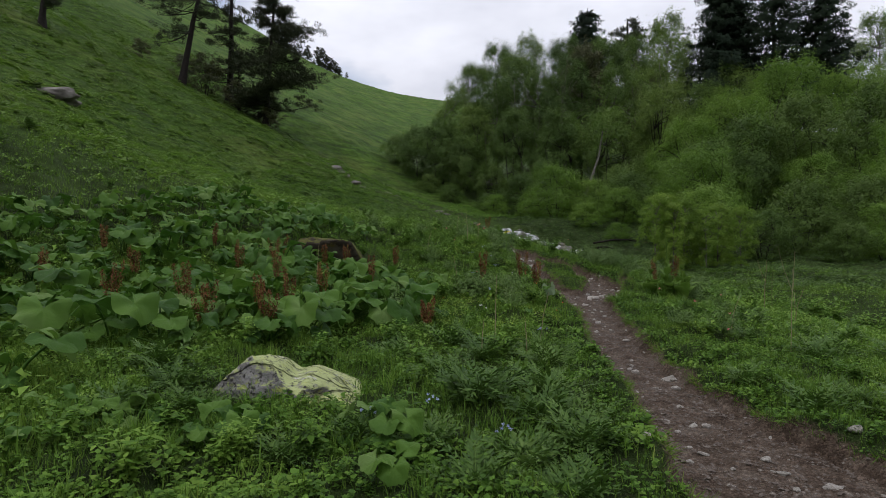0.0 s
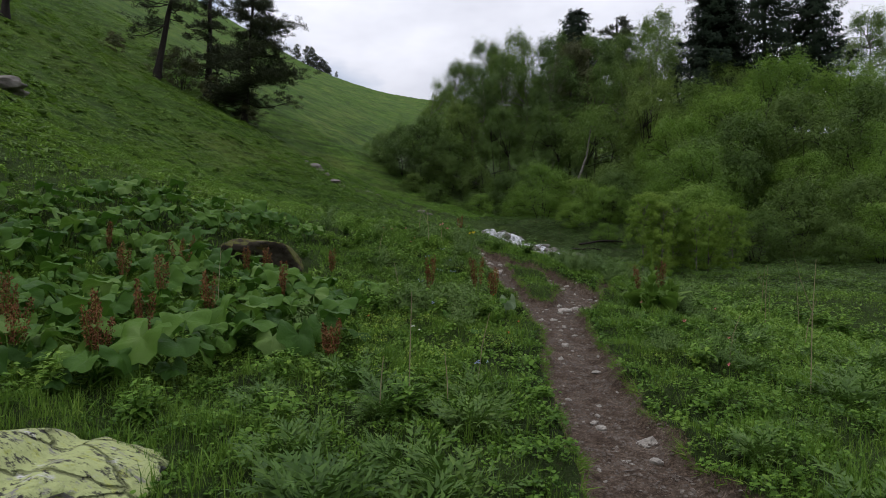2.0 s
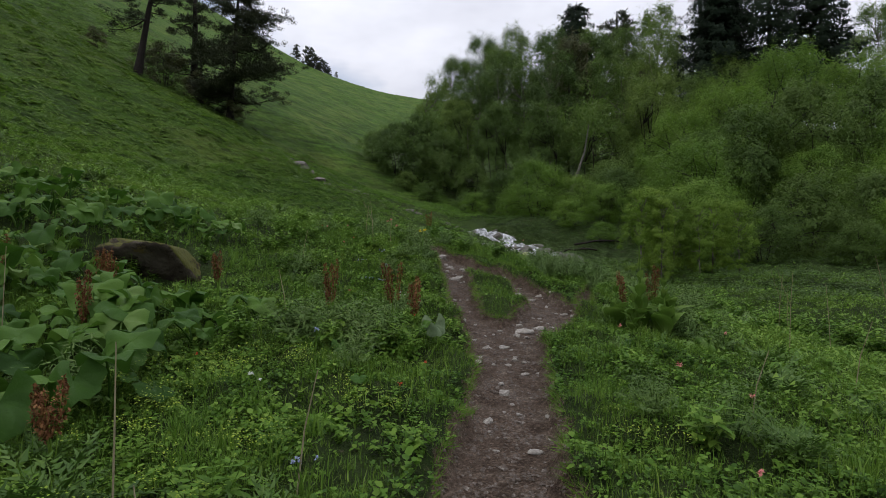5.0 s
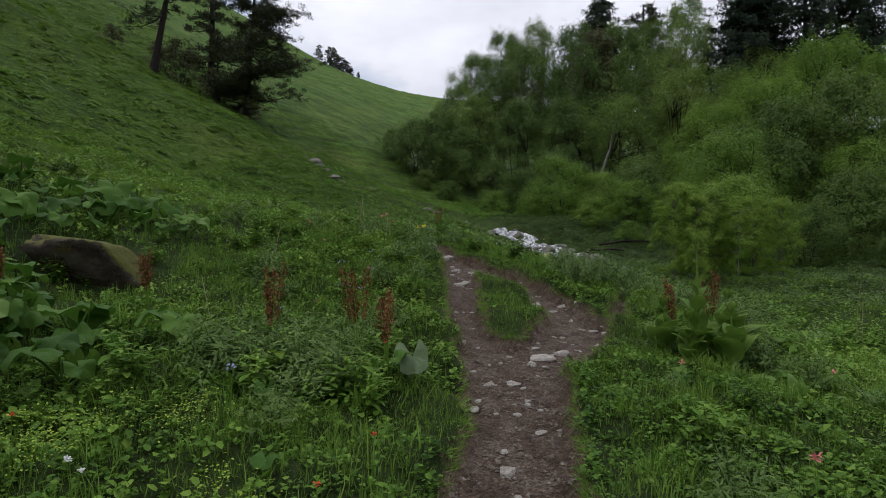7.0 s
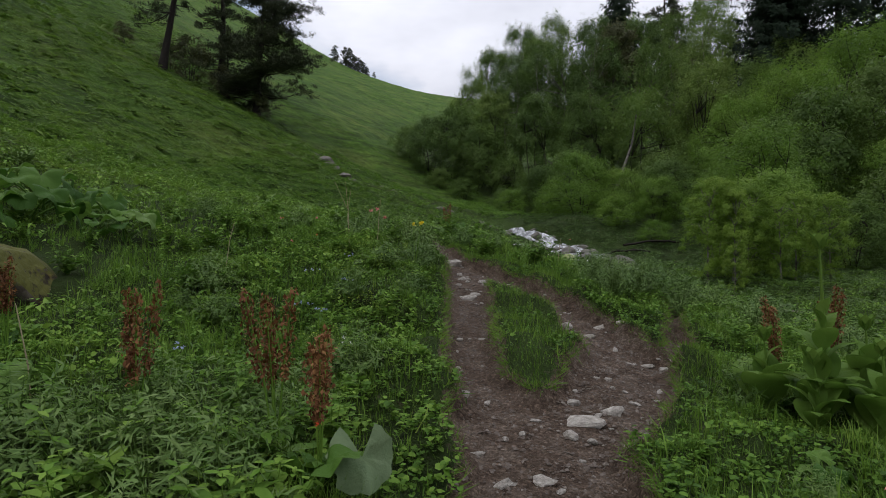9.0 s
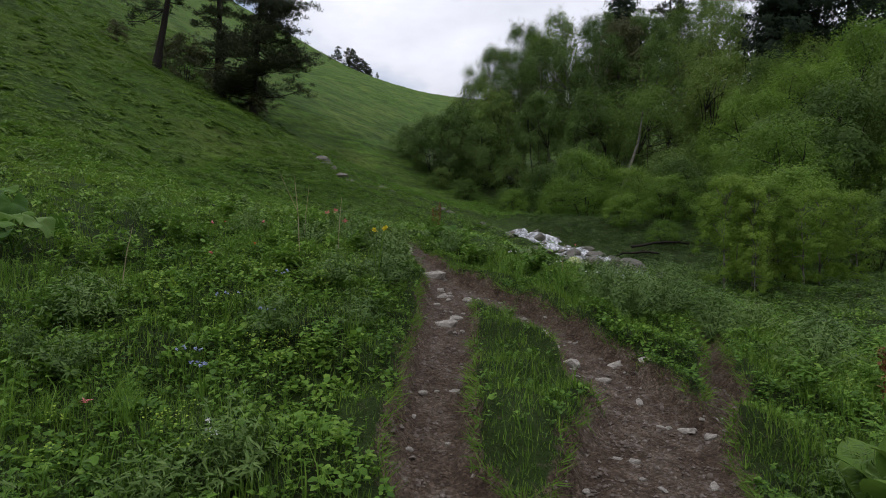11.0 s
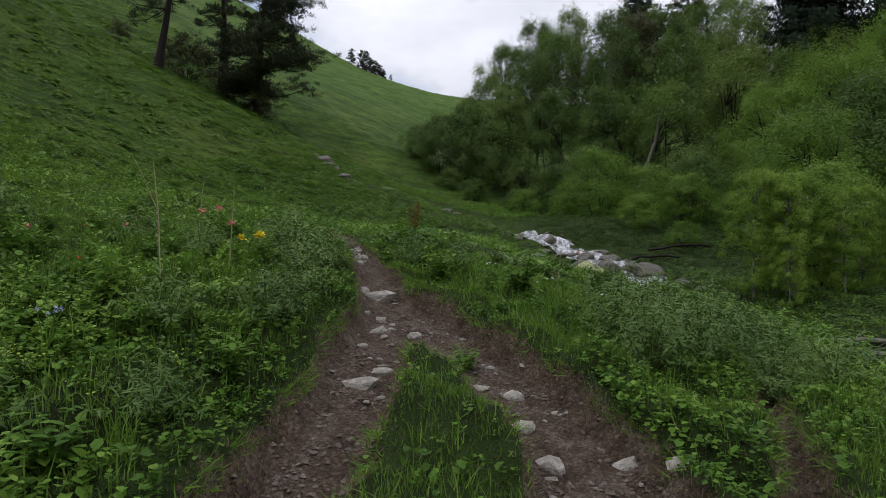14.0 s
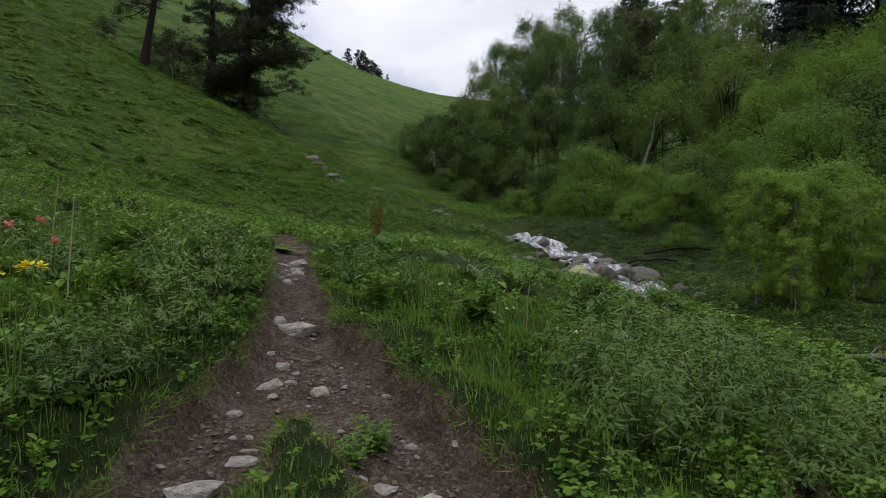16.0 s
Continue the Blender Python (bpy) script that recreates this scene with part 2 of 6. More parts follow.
def ground_shader():
    m, n, l, b = shader("meadow_ground")
    geo = n.new("ShaderNodeNewGeometry")
    at = n.new("ShaderNodeAttribute"); at.attribute_name = "bare"
    far = n.new("ShaderNodeAttribute"); far.attribute_name = "open_slope"
    # turf: ground close by, darkened to stand for shade between the blades, the closed sward of the slopes further off
    big = node(n, "ShaderNodeTexNoise", Scale=0.11, Detail=6.0, Roughness=0.6)
    mid = node(n, "ShaderNodeTexNoise", Scale=1.3, Detail=6.0, Roughness=0.7)
    fine = node(n, "ShaderNodeTexNoise", Scale=38.0, Detail=6.0, Roughness=0.7)
    for k in (big, mid, fine):
        l.new(geo.outputs["Position"], k.inputs["Vector"])
    turf = ramp(n, ((0.3, (0.017, 0.028, 0.007)), (0.7, (0.044, 0.075, 0.014))))
    l.new(mid.outputs["Fac"], turf.inputs["Fac"])
    slope = ramp(n, ((0.30, (0.039, 0.086, 0.010)), (0.5, (0.064, 0.124, 0.015)), (0.68, (0.102, 0.150, 0.026))))
    l.new(big.outputs["Fac"], slope.inputs["Fac"])
    tuft = node(n, "ShaderNodeMapRange"); tuft.inputs[1].default_value = 0.3; tuft.inputs[2].default_value = 0.7; tuft.inputs[3].default_value = 0.52; tuft.inputs[4].default_value = 1.36
    l.new(mid.outputs["Fac"], tuft.inputs[0])
    terrace = n.new("ShaderNodeMapping"); terrace.inputs["Scale"].default_value = (0.22, 0.22, 1.5)
    l.new(geo.outputs["Position"], terrace.inputs["Vector"])
    band = node(n, "ShaderNodeTexNoise", Scale=1.0, Detail=6.0, Roughness=0.62)
    l.new(terrace.outputs["Vector"], band.inputs["Vector"])
    streak = node(n, "ShaderNodeMapRange"); streak.inputs[1].default_value = 0.32; streak.inputs[2].default_value = 0.68; streak.inputs[3].default_value = 0.52; streak.inputs[4].default_value = 1.45
    l.new(band.outputs["Fac"], streak.inputs[0])
    wear = n.new("ShaderNodeMath"); wear.operation = "MULTIPLY"
    l.new(tuft.outputs[0], wear.inputs[0]); l.new(streak.outputs[0], wear.inputs[1])
    sl2 = n.new("ShaderNodeMix"); sl2.data_type = "RGBA"; sl2.blend_type = "MULTIPLY"; sl2.inputs["Factor"].default_value = 1
    l.new(slope.outputs["Color"], sl2.inputs[6]); l.new(wear.outputs[0], sl2.inputs[7])
    green = n.new("ShaderNodeMix"); green.data_type = "RGBA"
    l.new(far.outputs["Fac"], green.inputs["Factor"]); l.new(turf.outputs["Color"], green.inputs[6]); l.new(sl2.outputs[2], green.inputs[7])
    lit = n.new("ShaderNodeAttribute"); lit.attribute_name = "litter"
    leaves = ramp(n, ((0.35, (0.024, 0.036, 0.010)), (0.55, (0.044, 0.078, 0.016)), (0.70, (0.070, 0.062, 0.034))))
    l.new(mid.outputs["Fac"], leaves.inputs["Fac"])
    floor_mix = n.new("ShaderNodeMix"); floor_mix.data_type = "RGBA"
    l.new(lit.outputs["Fac"], floor_mix.inputs["Factor"]); l.new(green.outputs[2], floor_mix.inputs[6]); l.new(leaves.outputs["Color"], floor_mix.inputs[7])
    soil = ramp(n, ((0.28, (0.044, 0.0275, 0.0180)), (0.5, (0.135, 0.0955, 0.0690)), (0.70, (0.238, 0.190, 0.150))))
    sm = node(n, "ShaderNodeTexNoise", Scale=5.0, Detail=10.0, Roughness=0.75)
    l.new(geo.outputs["Position"], sm.inputs["Vector"]); l.new(sm.outputs["Fac"], soil.inputs["Fac"])
    grit = node(n, "ShaderNodeTexVoronoi", Scale=62.0)
    l.new(geo.outputs["Position"], grit.inputs["Vector"])
    shade = n.new("ShaderNodeSeparateColor"); l.new(grit.outputs["Color"], shade.inputs[0])
    gr = ramp(n, ((0.0, (0.6, 0.58, 0.55)), (0.7, (1.0, 1.0, 1.0)), (1.0, (1.5, 1.5, 1.5))))
    l.new(shade.outputs[0], gr.inputs["Fac"])
    soil2 = n.new("ShaderNodeMix"); soil2.data_type = "RGBA"; soil2.blend_type = "MULTIPLY"; soil2.inputs["Factor"].default_value = 1
    l.new(soil.outputs["Color"], soil2.inputs[6]); l.new(gr.outputs["Color"], soil2.inputs[7])
    mix = n.new("ShaderNodeMix"); mix.data_type = "RGBA"
    rag = node(n, "ShaderNodeTexNoise", Scale=16.0, Detail=6.0, Roughness=0.7)
    l.new(geo.outputs["Position"], rag.inputs["Vector"])
    both = n.new("ShaderNodeMath"); both.operation = "MULTIPLY_ADD"; both.inputs[1].default_value = 0.9
    l.new(rag.outputs["Fac"], both.inputs[0]); l.new(at.outputs["Fac"], both.inputs[2])
    cut = ramp(n, ((0.52, (0, 0, 0)), (0.74, (1, 1, 1))))
    l.new(both.outputs[0], cut.inputs["Fac"])
    l.new(cut.outputs["Color"], mix.inputs["Factor"]); l.new(floor_mix.outputs[2], mix.inputs[6]); l.new(soil2.outputs[2], mix.inputs[7])
    l.new(mix.outputs[2], b.inputs["Base Color"])
    b.inputs["Roughness"].default_value = 0.95
    b.inputs["Specular IOR Level"].default_value = 0.15
    bp = node(n, "ShaderNodeBump", Strength=0.9, Distance=0.05)
    clod = n.new("ShaderNodeMath"); clod.operation = "MULTIPLY_ADD"; clod.inputs[1].default_value = 2.5
    l.new(sm.outputs["Fac"], clod.inputs[0]); l.new(fine.outputs["Fac"], clod.inputs[2])
    pit = n.new("ShaderNodeMath"); pit.operation = "MULTIPLY_ADD"; pit.inputs[1].default_value = -0.9
    l.new(grit.outputs["Distance"], pit.inputs[0]); l.new(clod.outputs[0], pit.inputs[2])
    l.new(pit.outputs[0], bp.inputs["Height"])
    b2 = node(n, "ShaderNodeBump", Strength=0.9, Distance=0.35)
    l.new(far.outputs["Fac"], b2.inputs["Strength"])
    l.new(mid.outputs["Fac"], b2.inputs["Height"]); l.new(bp.outputs["Normal"], b2.inputs["Normal"]); l.new(b2.outputs["Normal"], b.inputs["Normal"])
    return m


def water_shader():
    m, n, l, b = shader("white_water")
    geo = n.new("ShaderNodeNewGeometry")
    mp = n.new("ShaderNodeMapping"); mp.inputs["Scale"].default_value = (2.2, 0.9, 0.9)
    l.new(geo.outputs["Position"], mp.inputs["Vector"])
    a = node(n, "ShaderNodeTexNoise", Scale=1.6, Detail=9.0, Roughness=0.72)
    l.new(mp.outputs["Vector"], a.inputs["Vector"])
    r = ramp(n, ((0.40, (0.035, 0.035, 0.03)), (0.50, (0.24, 0.245, 0.25)), (0.62, (0.74, 0.75, 0.77))))
    l.new(a.outputs["Fac"], r.inputs["Fac"])
    l.new(r.outputs["Color"], b.inputs["Base Color"])
    b.inputs["Roughness"].default_value = 0.3
    bp = node(n, "ShaderNodeBump", Strength=0.8, Distance=0.08)
    l.new(a.outputs["Fac"], bp.inputs["Height"]); l.new(bp.outputs["Normal"], b.inputs["Normal"])
    return m


GROUND, WATER = ground_shader(), water_shader()


# ---- mesh tools ----
rng = np.random.default_rng(7)


class Geo:
    """Triangles gathered piece by piece, then turned into one mesh."""

    def __init__(self):
        self.v, self.t, self.n, self.facing = [], [], 0, []

    def add(self, v, t, facing=None):
        self.v.append(np.asarray(v, float)); self.t.append(np.asarray(t, int) + self.n)
        self.facing.append(np.zeros((len(v), 3)) if facing is None else facing)
        self.n += len(v)
        return self

    def mesh(self, name, material, smooth=False):
        v, t = np.concatenate(self.v), np.concatenate(self.t)
        me = bpy.data.meshes.new(name)
        me.vertices.add(len(v)); me.vertices.foreach_set("co", v.astype(np.float32).ravel())
        me.loops.add(t.size); me.loops.foreach_set("vertex_index", t.astype(np.int32).ravel())
        me.polygons.add(len(t)); me.polygons.foreach_set("loop_start", np.arange(0, t.size, 3, dtype=np.int32))
        if smooth:
            me.polygons.foreach_set("use_smooth", np.ones(len(t), bool))
        me.materials.append(material)
        me.update(calc_edges=True)
        facing = np.concatenate(self.facing)
        if np.any(facing):
            me.polygons.foreach_set("use_smooth", np.ones(len(t), bool))
            me.normals_split_custom_set_from_vertices(facing.astype(np.float32))
        return me


def turns(yaw, tilt, roll=None):
    """Rotation matrices: lean by tilt about x, then turn by yaw about z (roll first, about z)."""
    c, s, ct, st = np.cos(yaw), np.sin(yaw), np.cos(tilt), np.sin(tilt)
    o, z = np.ones_like(c), np.zeros_like(c)
    a = np.stack([np.stack([c, -s, z], -1), np.stack([s, c, z], -1), np.stack([z, z, o], -1)], -2)
    b = np.stack([np.stack([o, z, z], -1), np.stack([z, ct, -st], -1), np.stack([z, st, ct], -1)], -2)
    m = a @ b
    if roll is not None:
        c, s = np.cos(roll), np.sin(roll)
        m = m @ np.stack([np.stack([c, -s, z], -1), np.stack([s, c, z], -1), np.stack([z, z, o], -1)], -2)
    return m


def scatter(geo, tv, tt, pos, rot, size, facing=None):
    """Lay copies of a small template into geo. size: one number or three per copy. facing: a soft normal per copy."""
    size = np.asarray(size, float)
    size = size[:, None] * np.ones(3) if size.ndim == 1 else size
    v = np.einsum("nij,nkj->nki", rot, tv[None] * size[:, None, :]) + pos[:, None, :]
    t = tt[None] + (np.arange(len(pos)) * len(tv))[:, None, None]
    return geo.add(v.reshape(-1, 3), t.reshape(-1, 3), None if facing is None else np.repeat(facing, len(tv), 0))


def tube(points, radii, sides=6):
    points, radii = np.asarray(points, float), np.asarray(radii, float)
    d = np.gradient(points, axis=0)
    d /= np.linalg.norm(d, axis=1)[:, None] + 1e-9
    up = np.where(np.abs(d[:, 2:3]) > 0.9, np.array([[1.0, 0, 0]]), np.array([[0, 0, 1.0]]))
    a = np.cross(d, up); a /= np.linalg.norm(a, axis=1)[:, None]
    b = np.cross(d, a)
    q = np.arange(sides) / sides * 2 * np.pi
    v = points[:, None] + radii[:, None, None] * (np.cos(q)[None, :, None] * a[:, None] + np.sin(q)[None, :, None] * b[:, None])
    t = []
    for i in range(len(points) - 1):
        for j in range(sides):
            k = (j + 1) % sides
            t += [(i * sides + j, i * sides + k, (i + 1) * sides + k), (i * sides + j, (i + 1) * sides + k, (i + 1) * sides + j)]
    return v.reshape(-1, 3), np.array(t)


def part(name, me, parent, label="", m=None):
    ob = new(name, me)
    ob.parent = parent
    if m is not None:
        ob.matrix_basis = m
    return tagged(ob, label)


def thing(name, label, category, m=None, group="", kind=""):
    ob = new(name)
    if m is not None:
        ob.matrix_basis = m
    return tagged(ob, label, category, group, kind)


def on_land(x, y, dz=0.0, turn=0.0, size=1.0, lean=0.0, lean_y=0.0):
    return pose(x, y, float(surface(x, y)) + dz, lean, lean_y, turn) @ Matrix.Diagonal((size, size, size, 1))


BLADE_V = np.array([(-0.5, 0, 0), (0.5, 0, 0), (-0.38, 0.12, 0.55), (0.38, 0.12, 0.55), (0, 0.42, 0.95)])
BLADE_T = np.array([(0, 1, 3), (0, 3, 2), (2, 3, 4)])
LEAF_V = np.array([(0, 0, 0), (-0.30, 0.35, 0.05), (0.30, 0.35, 0.05), (0, 0.45, 0.0), (-0.2, 0.75, 0.02), (0.2, 0.75, 0.02), (0, 1.0, -0.08)])
LEAF_T = np.array([(0, 3, 1), (0, 2, 3), (1, 3, 4), (3, 2, 5), (3, 6, 4), (3, 5, 6)])
CARD_V = np.array([(0, 0, 0), (-0.28, 0.5, 0.06), (0.28, 0.5, 0.06), (0, 1, -0.05)])
CARD_T = np.array([(0, 2, 1), (1, 2, 3)])
ROUND_V = np.array([(0, 0.05, -0.04), (-0.48, 0.22, 0.10), (-0.36, 0.80, 0.03), (0.10, 1.0, -0.05), (0.50, 0.55, 0.08), (0.34, 0.08, 0.05)])
ROUND_T = np.array([(0, 2, 1), (0, 3, 2), (0, 4, 3), (0, 5, 4)])
TRI_V = np.array([(-0.30, 0.25, 0.04), (0.34, 0.42, 0.02), (0.02, 1.0, -0.05)])
TRI_T = np.array([(0, 1, 2)])
NARROW_V = np.array([(-0.13, 0.15, 0), (0.14, 0.32, 0.02), (0, 1, -0.05)])


def unit(v):
    return v / (np.linalg.norm(v, axis=-1, keepdims=True) + 1e-9)


def laid(normal, along):
    """Rotations that lay a template's z on normal and its y near along."""
    z = unit(normal)
    x = unit(np.cross(along, z))
    return np.stack([x, np.cross(z, x), z], -1)


# ---- shape of the land ----
def sstep(a, b, v):
    k = np.clip((v - a) / (b - a), 0, 1)
    return k * k * (3 - 2 * k)


def softplus(v, w):
    return w * np.logaddexp(0, v / w)


BENCH_Y = (-40, 0, 5, 10, 13, 15, 18, 20, 22, 25, 30, 36, 46, 52, 58, 66, 76, 90)
BENCH_Z = (-0.6, 0.30, 0.36, 0.54, 0.86, 1.14, 1.62, 1.84, 2.0, 2.2, 2.28, 2.2, 2.42, 3.9, 4.9, 5.7, 7.0, 9.5)
STREAM_Y = (-60, 0, 14, 22, 28, 36, 43.5, 45, 47, 49, 51.5, 57, 64, 80)
STREAM_X = (22, 17, 13.4, 11.3, 10.6, 10.0, 9.4, 8.6, 8.1, 6.8, 4.7, 2.0, -3.0, -12)
STREAM_Z = (-3, -1.2, -0.75, -0.35, 0.05, 0.45, 1.05, 1.45, 2.1, 2.85, 3.6, 4.5, 6.0, 9.0)


def smooth_table(y, ys, zs, w=1.2):
    return sum(np.interp(y + k * w, ys, zs) for k in (-2, -1, 0, 1, 2)) / 5


def wave(x, y, s, seed):
    """Cheap smooth unevenness of about s metres' wavelength, between -1 and 1."""
    a = np.sin(x / s * 6.1 + seed * 1.7 + 1.3 * np.sin(y / s * 3.7 + seed))
    b = np.sin(y / s * 5.3 + seed * 2.9 + 1.5 * np.sin(x / s * 4.1 + seed * 0.7))
    return (a * b + np.sin((x + y) / s * 4.3 + seed * 4.1) * 0.5) / 1.5


def wood_edge(y):
    """Where the bushes of the wood begin, as x for each y."""
    return np.where(y < 54, smooth_table(y, STREAM_Y, STREAM_X), np.interp(y, (54, 58, 72, 80, 88, 110), (6.5, 9, 7, 3, -5, -9)))


def land(x, y):
    """The height of the land without the trodden path."""
    x, y = np.asarray(x, float), np.asarray(y, float)
    near = smooth_table(np.minimum(y, 90), BENCH_Y, BENCH_Z)
    inner = 0.13 * sstep(35, 66, y) + 0.125 * sstep(7, 18, y) - 0.02 * sstep(20, 30, y)
    steep = 0.42 + 0.11 * sstep(15, 45, y)
    left = 3.0 - x
    edge = 9.8 + 0.6 * sstep(14, 30, y) - 0.9 * sstep(40, 60, y)
    z = near + inner * softplus(left, 1.5) + (steep - inner) * softplus(left - edge, 2.5)
    # the fall to the stream and the far bank
    sx = smooth_table(y, STREAM_Y, STREAM_X)
    sz = smooth_table(y, STREAM_Y, STREAM_Z)
    span = np.maximum(sx - 3.0, 1.0)
    f = np.clip((x - 3.0) / span, 0, 1)
    fall = sstep(17, 23, y)
    f = (f * f * (3 - 2 * f) * 0.75 + f * 0.25) * (1 - fall) + (1 - (1 - f) ** 1.35) * fall
    right = near + (sz - near) * f
    beyond = x - sx
    right = np.where(beyond > 0, sz + 0.35 * (1 - np.exp(-np.maximum(beyond, 0) / 1.5)) + 0.01 * np.maximum(beyond, 0) + 0.16 * softplus(beyond - 22, 3) + 0.0008 * np.maximum(y - 40, 0) * np.clip(beyond, 0, 40), right)
    w = sstep(2.0, 4.0, x) * (1 - sstep(54, 62, y))
    z = z * (1 - w) + np.where(x > 2.0, right, z) * w
    z = z + sstep(54, 62, y) * (0.10 * softplus(x - 22, 4) - 0.12 * np.clip(x - 3, 0, 12))
    # the far mountain side up to its ridge
    ridge = 101.5 + 0.18 * softplus(-x, 20) + 0.20 * softplus(-x - 40, 10) + 0.22 * softplus(-x - 84, 6) - 0.0006 * np.maximum(x, 0) ** 2
    r = np.clip((y - 78) / (400 - 78), 0, 1)
    zf = z + (ridge - z) * (0.75 * r + 0.25 * r * r)
    z = np.where(y > 78, zf, z)
    z = z - 0.55 * np.maximum(y - 400, 0)
    amp = sstep(5, 30, np.hypot(x - 2.5, y - 8))
    z = z + amp * (0.22 * wave(x, y, 9, 1) + 0.12 * wave(x, y, 3.1, 2) + 0.10 * sstep(4, 14, -x) * np.sin(z * 5.2 + 1.5 * wave(x, y, 11, 4))) + sstep(80, 200, y) * 2.5 * wave(x, y, 120, 3) * (1 - sstep(330, 400, y))
    return z


TRAILS = (  # spine points with their half width, from the camera onwards
    ((4.6, -1.5, 0.55), (3.1, 1.6, 0.78), (2.14, 3.4, 0.76), (2.14, 4.6, 0.54), (2.2, 5.8, 0.38), (2.24, 6.6, 0.37), (2.38, 8.0, 0.38), (2.62, 9.3, 0.36), (2.75, 10.5, 0.36), (2.85, 11.5, 0.46), (2.8, 12.2, 0.50)),
    ((2.75, 12.0, 0.32), (2.45, 13.0, 0.22), (2.38, 14.5, 0.23), (2.34, 16.2, 0.28), (2.32, 17.5, 0.30), (1.98, 18.4, 0.25), (1.15, 20.6, 0.24), (0.2, 23.2, 0.22), (-1.2, 26.5, 0.2)),
    ((2.95, 12.0, 0.36), (3.42, 12.8, 0.40), (3.88, 14.1, 0.43), (3.66, 15.4, 0.33), (3.28, 16.3, 0.36), (2.72, 17.1, 0.42), (2.4, 17.7, 0.36)),
    ((4.4, 14.3, 0.16), (4.8, 15.5, 0.10), (5.2, 16.8, 0.11), (5.5, 17.8, 0.05)),
)


def trodden(x, y):
    """1 on the bare path, 0 in the turf, with a soft ragged edge between."""
    x, y = np.asarray(x, float), np.asarray(y, float)
    best = np.full(np.broadcast(x, y).shape, -9.0)
    for line in TRAILS:
        for (ax, ay, aw), (bx, by, bw) in zip(line, line[1:]):
            dx, dy = bx - ax, by - ay
            k = np.clip(((x - ax) * dx + (y - ay) * dy) / (dx * dx + dy * dy), 0, 1)
            d = np.hypot(x - ax - k * dx, y - ay - k * dy)
            best = np.maximum(best, aw + k * (bw - aw) - d)
    best = best + 0.05 * wave(x, y, 0.9, 5) + 0.03 * wave(x, y, 0.33, 6)
    return sstep(-0.07, 0.07, best)


def surface(x, y):
    """The land with the path worn into it and low humps in the turf."""
    m = trodden(x, y)
    hump = 0.095 * wave(x, y, 1.3, 7) + 0.04 * wave(x, y, 0.5, 8)
    channel = 0.55 * np.exp(-((x - smooth_table(y, STREAM_Y, STREAM_X)) / 0.9) ** 2) * (1 - sstep(34, 38, y))
    hollow = 0.30 * np.exp(-((x + 2.3) / 1.2) ** 2 - ((y - 13.6) / 1.1) ** 2)
    bank = 0.18 * (1 - sstep(1.35, 2.0, x)) * sstep(-1.5, 1.0, x) * sstep(13.5, 15.5, y) * (1 - sstep(18.6, 20.5, y))
    return land(x, y) - channel - hollow + bank - (0.14 + 0.07 * sstep(12, 14.5, y) - 0.11 * sstep(17.5, 19.5, y)) * m + hump * (1 - m) + (0.016 * wave(x, y, 0.45, 9) + 0.010 * wave(x, y, 0.21, 10)) * m


# ---- the land ----
def steps(parts):
    out = [parts[0][0]]
    for a, b, d in parts:
        out += list(np.linspace(a, b, max(2, int(round((b - a) / d)) + 1))[1:])
    return np.array(out)


def build_ground():
    xs = steps(((-1500, -300, 60), (-300, -70, 9), (-70, -20, 1.6), (-20, -5, 0.5), (-5, 0, 0.22), (0, 6.2, 0.085), (6.2, 16, 0.3), (16, 60, 1.5), (60, 200, 10), (200, 1500, 80)))
    ys = steps(((-600, -60, 40), (-60, -4, 4), (-4, 1.5, 0.3), (1.5, 21, 0.11), (21, 30, 0.25), (30, 90, 0.8), (90, 420, 6), (420, 1500, 70)))
    gx, gy = np.meshgrid(xs, ys)
    z = surface(gx, gy)
    far = sstep(420, 900, np.hypot(gx, gy))
    z = z * (1 - far) - 60 * far
    v = np.stack([gx, gy, z], -1).reshape(-1, 3)
    w = len(xs)
    i = (np.arange(len(ys) - 1)[:, None] * w + np.arange(w - 1)[None]).ravel()
    quads = np.stack([i, i + 1, i + w + 1, i + w], -1)
    me = bpy.data.meshes.new("ground")
    me.vertices.add(len(v)); me.vertices.foreach_set("co", v.astype(np.float32).ravel())
    me.loops.add(quads.size); me.loops.foreach_set("vertex_index", quads.astype(np.int32).ravel())
    me.polygons.add(len(quads)); me.polygons.foreach_set("loop_start", np.arange(0, quads.size, 4, dtype=np.int32))
    me.polygons.foreach_set("use_smooth", np.ones(len(quads), bool))
    bare = me.attributes.new("bare", "FLOAT", "POINT")
    bare.data.foreach_set("value", trodden(v[:, 0], v[:, 1]).astype(np.float32))
    slope = me.attributes.new("open_slope", "FLOAT", "POINT")
    wooded = sstep(0.5, 4, v[:, 0] - wood_edge(v[:, 1])) * (1 - sstep(110, 150, v[:, 1]))
    brook = sstep(-13, -5, v[:, 0] - smooth_table(v[:, 1], STREAM_Y, STREAM_X)) * (1 - sstep(58, 74, v[:, 1]))
    slope.data.foreach_set("value", (sstep(9, 26, np.hypot(v[:, 0] - 2.5, v[:, 1] - 9)) * (1 - wooded) * (1 - 0.75 * brook)).astype(np.float32))
    litter = me.attributes.new("litter", "FLOAT", "POINT")
    litter.data.foreach_set("value", (wooded * sstep(20, 27, v[:, 1])).astype(np.float32))
    me.materials.append(GROUND)
    me.update(calc_edges=True)
    tagged(new("ground", me), "green alpine meadow slope with a trodden brown earth path", "ground", kind="structure")


build_ground()


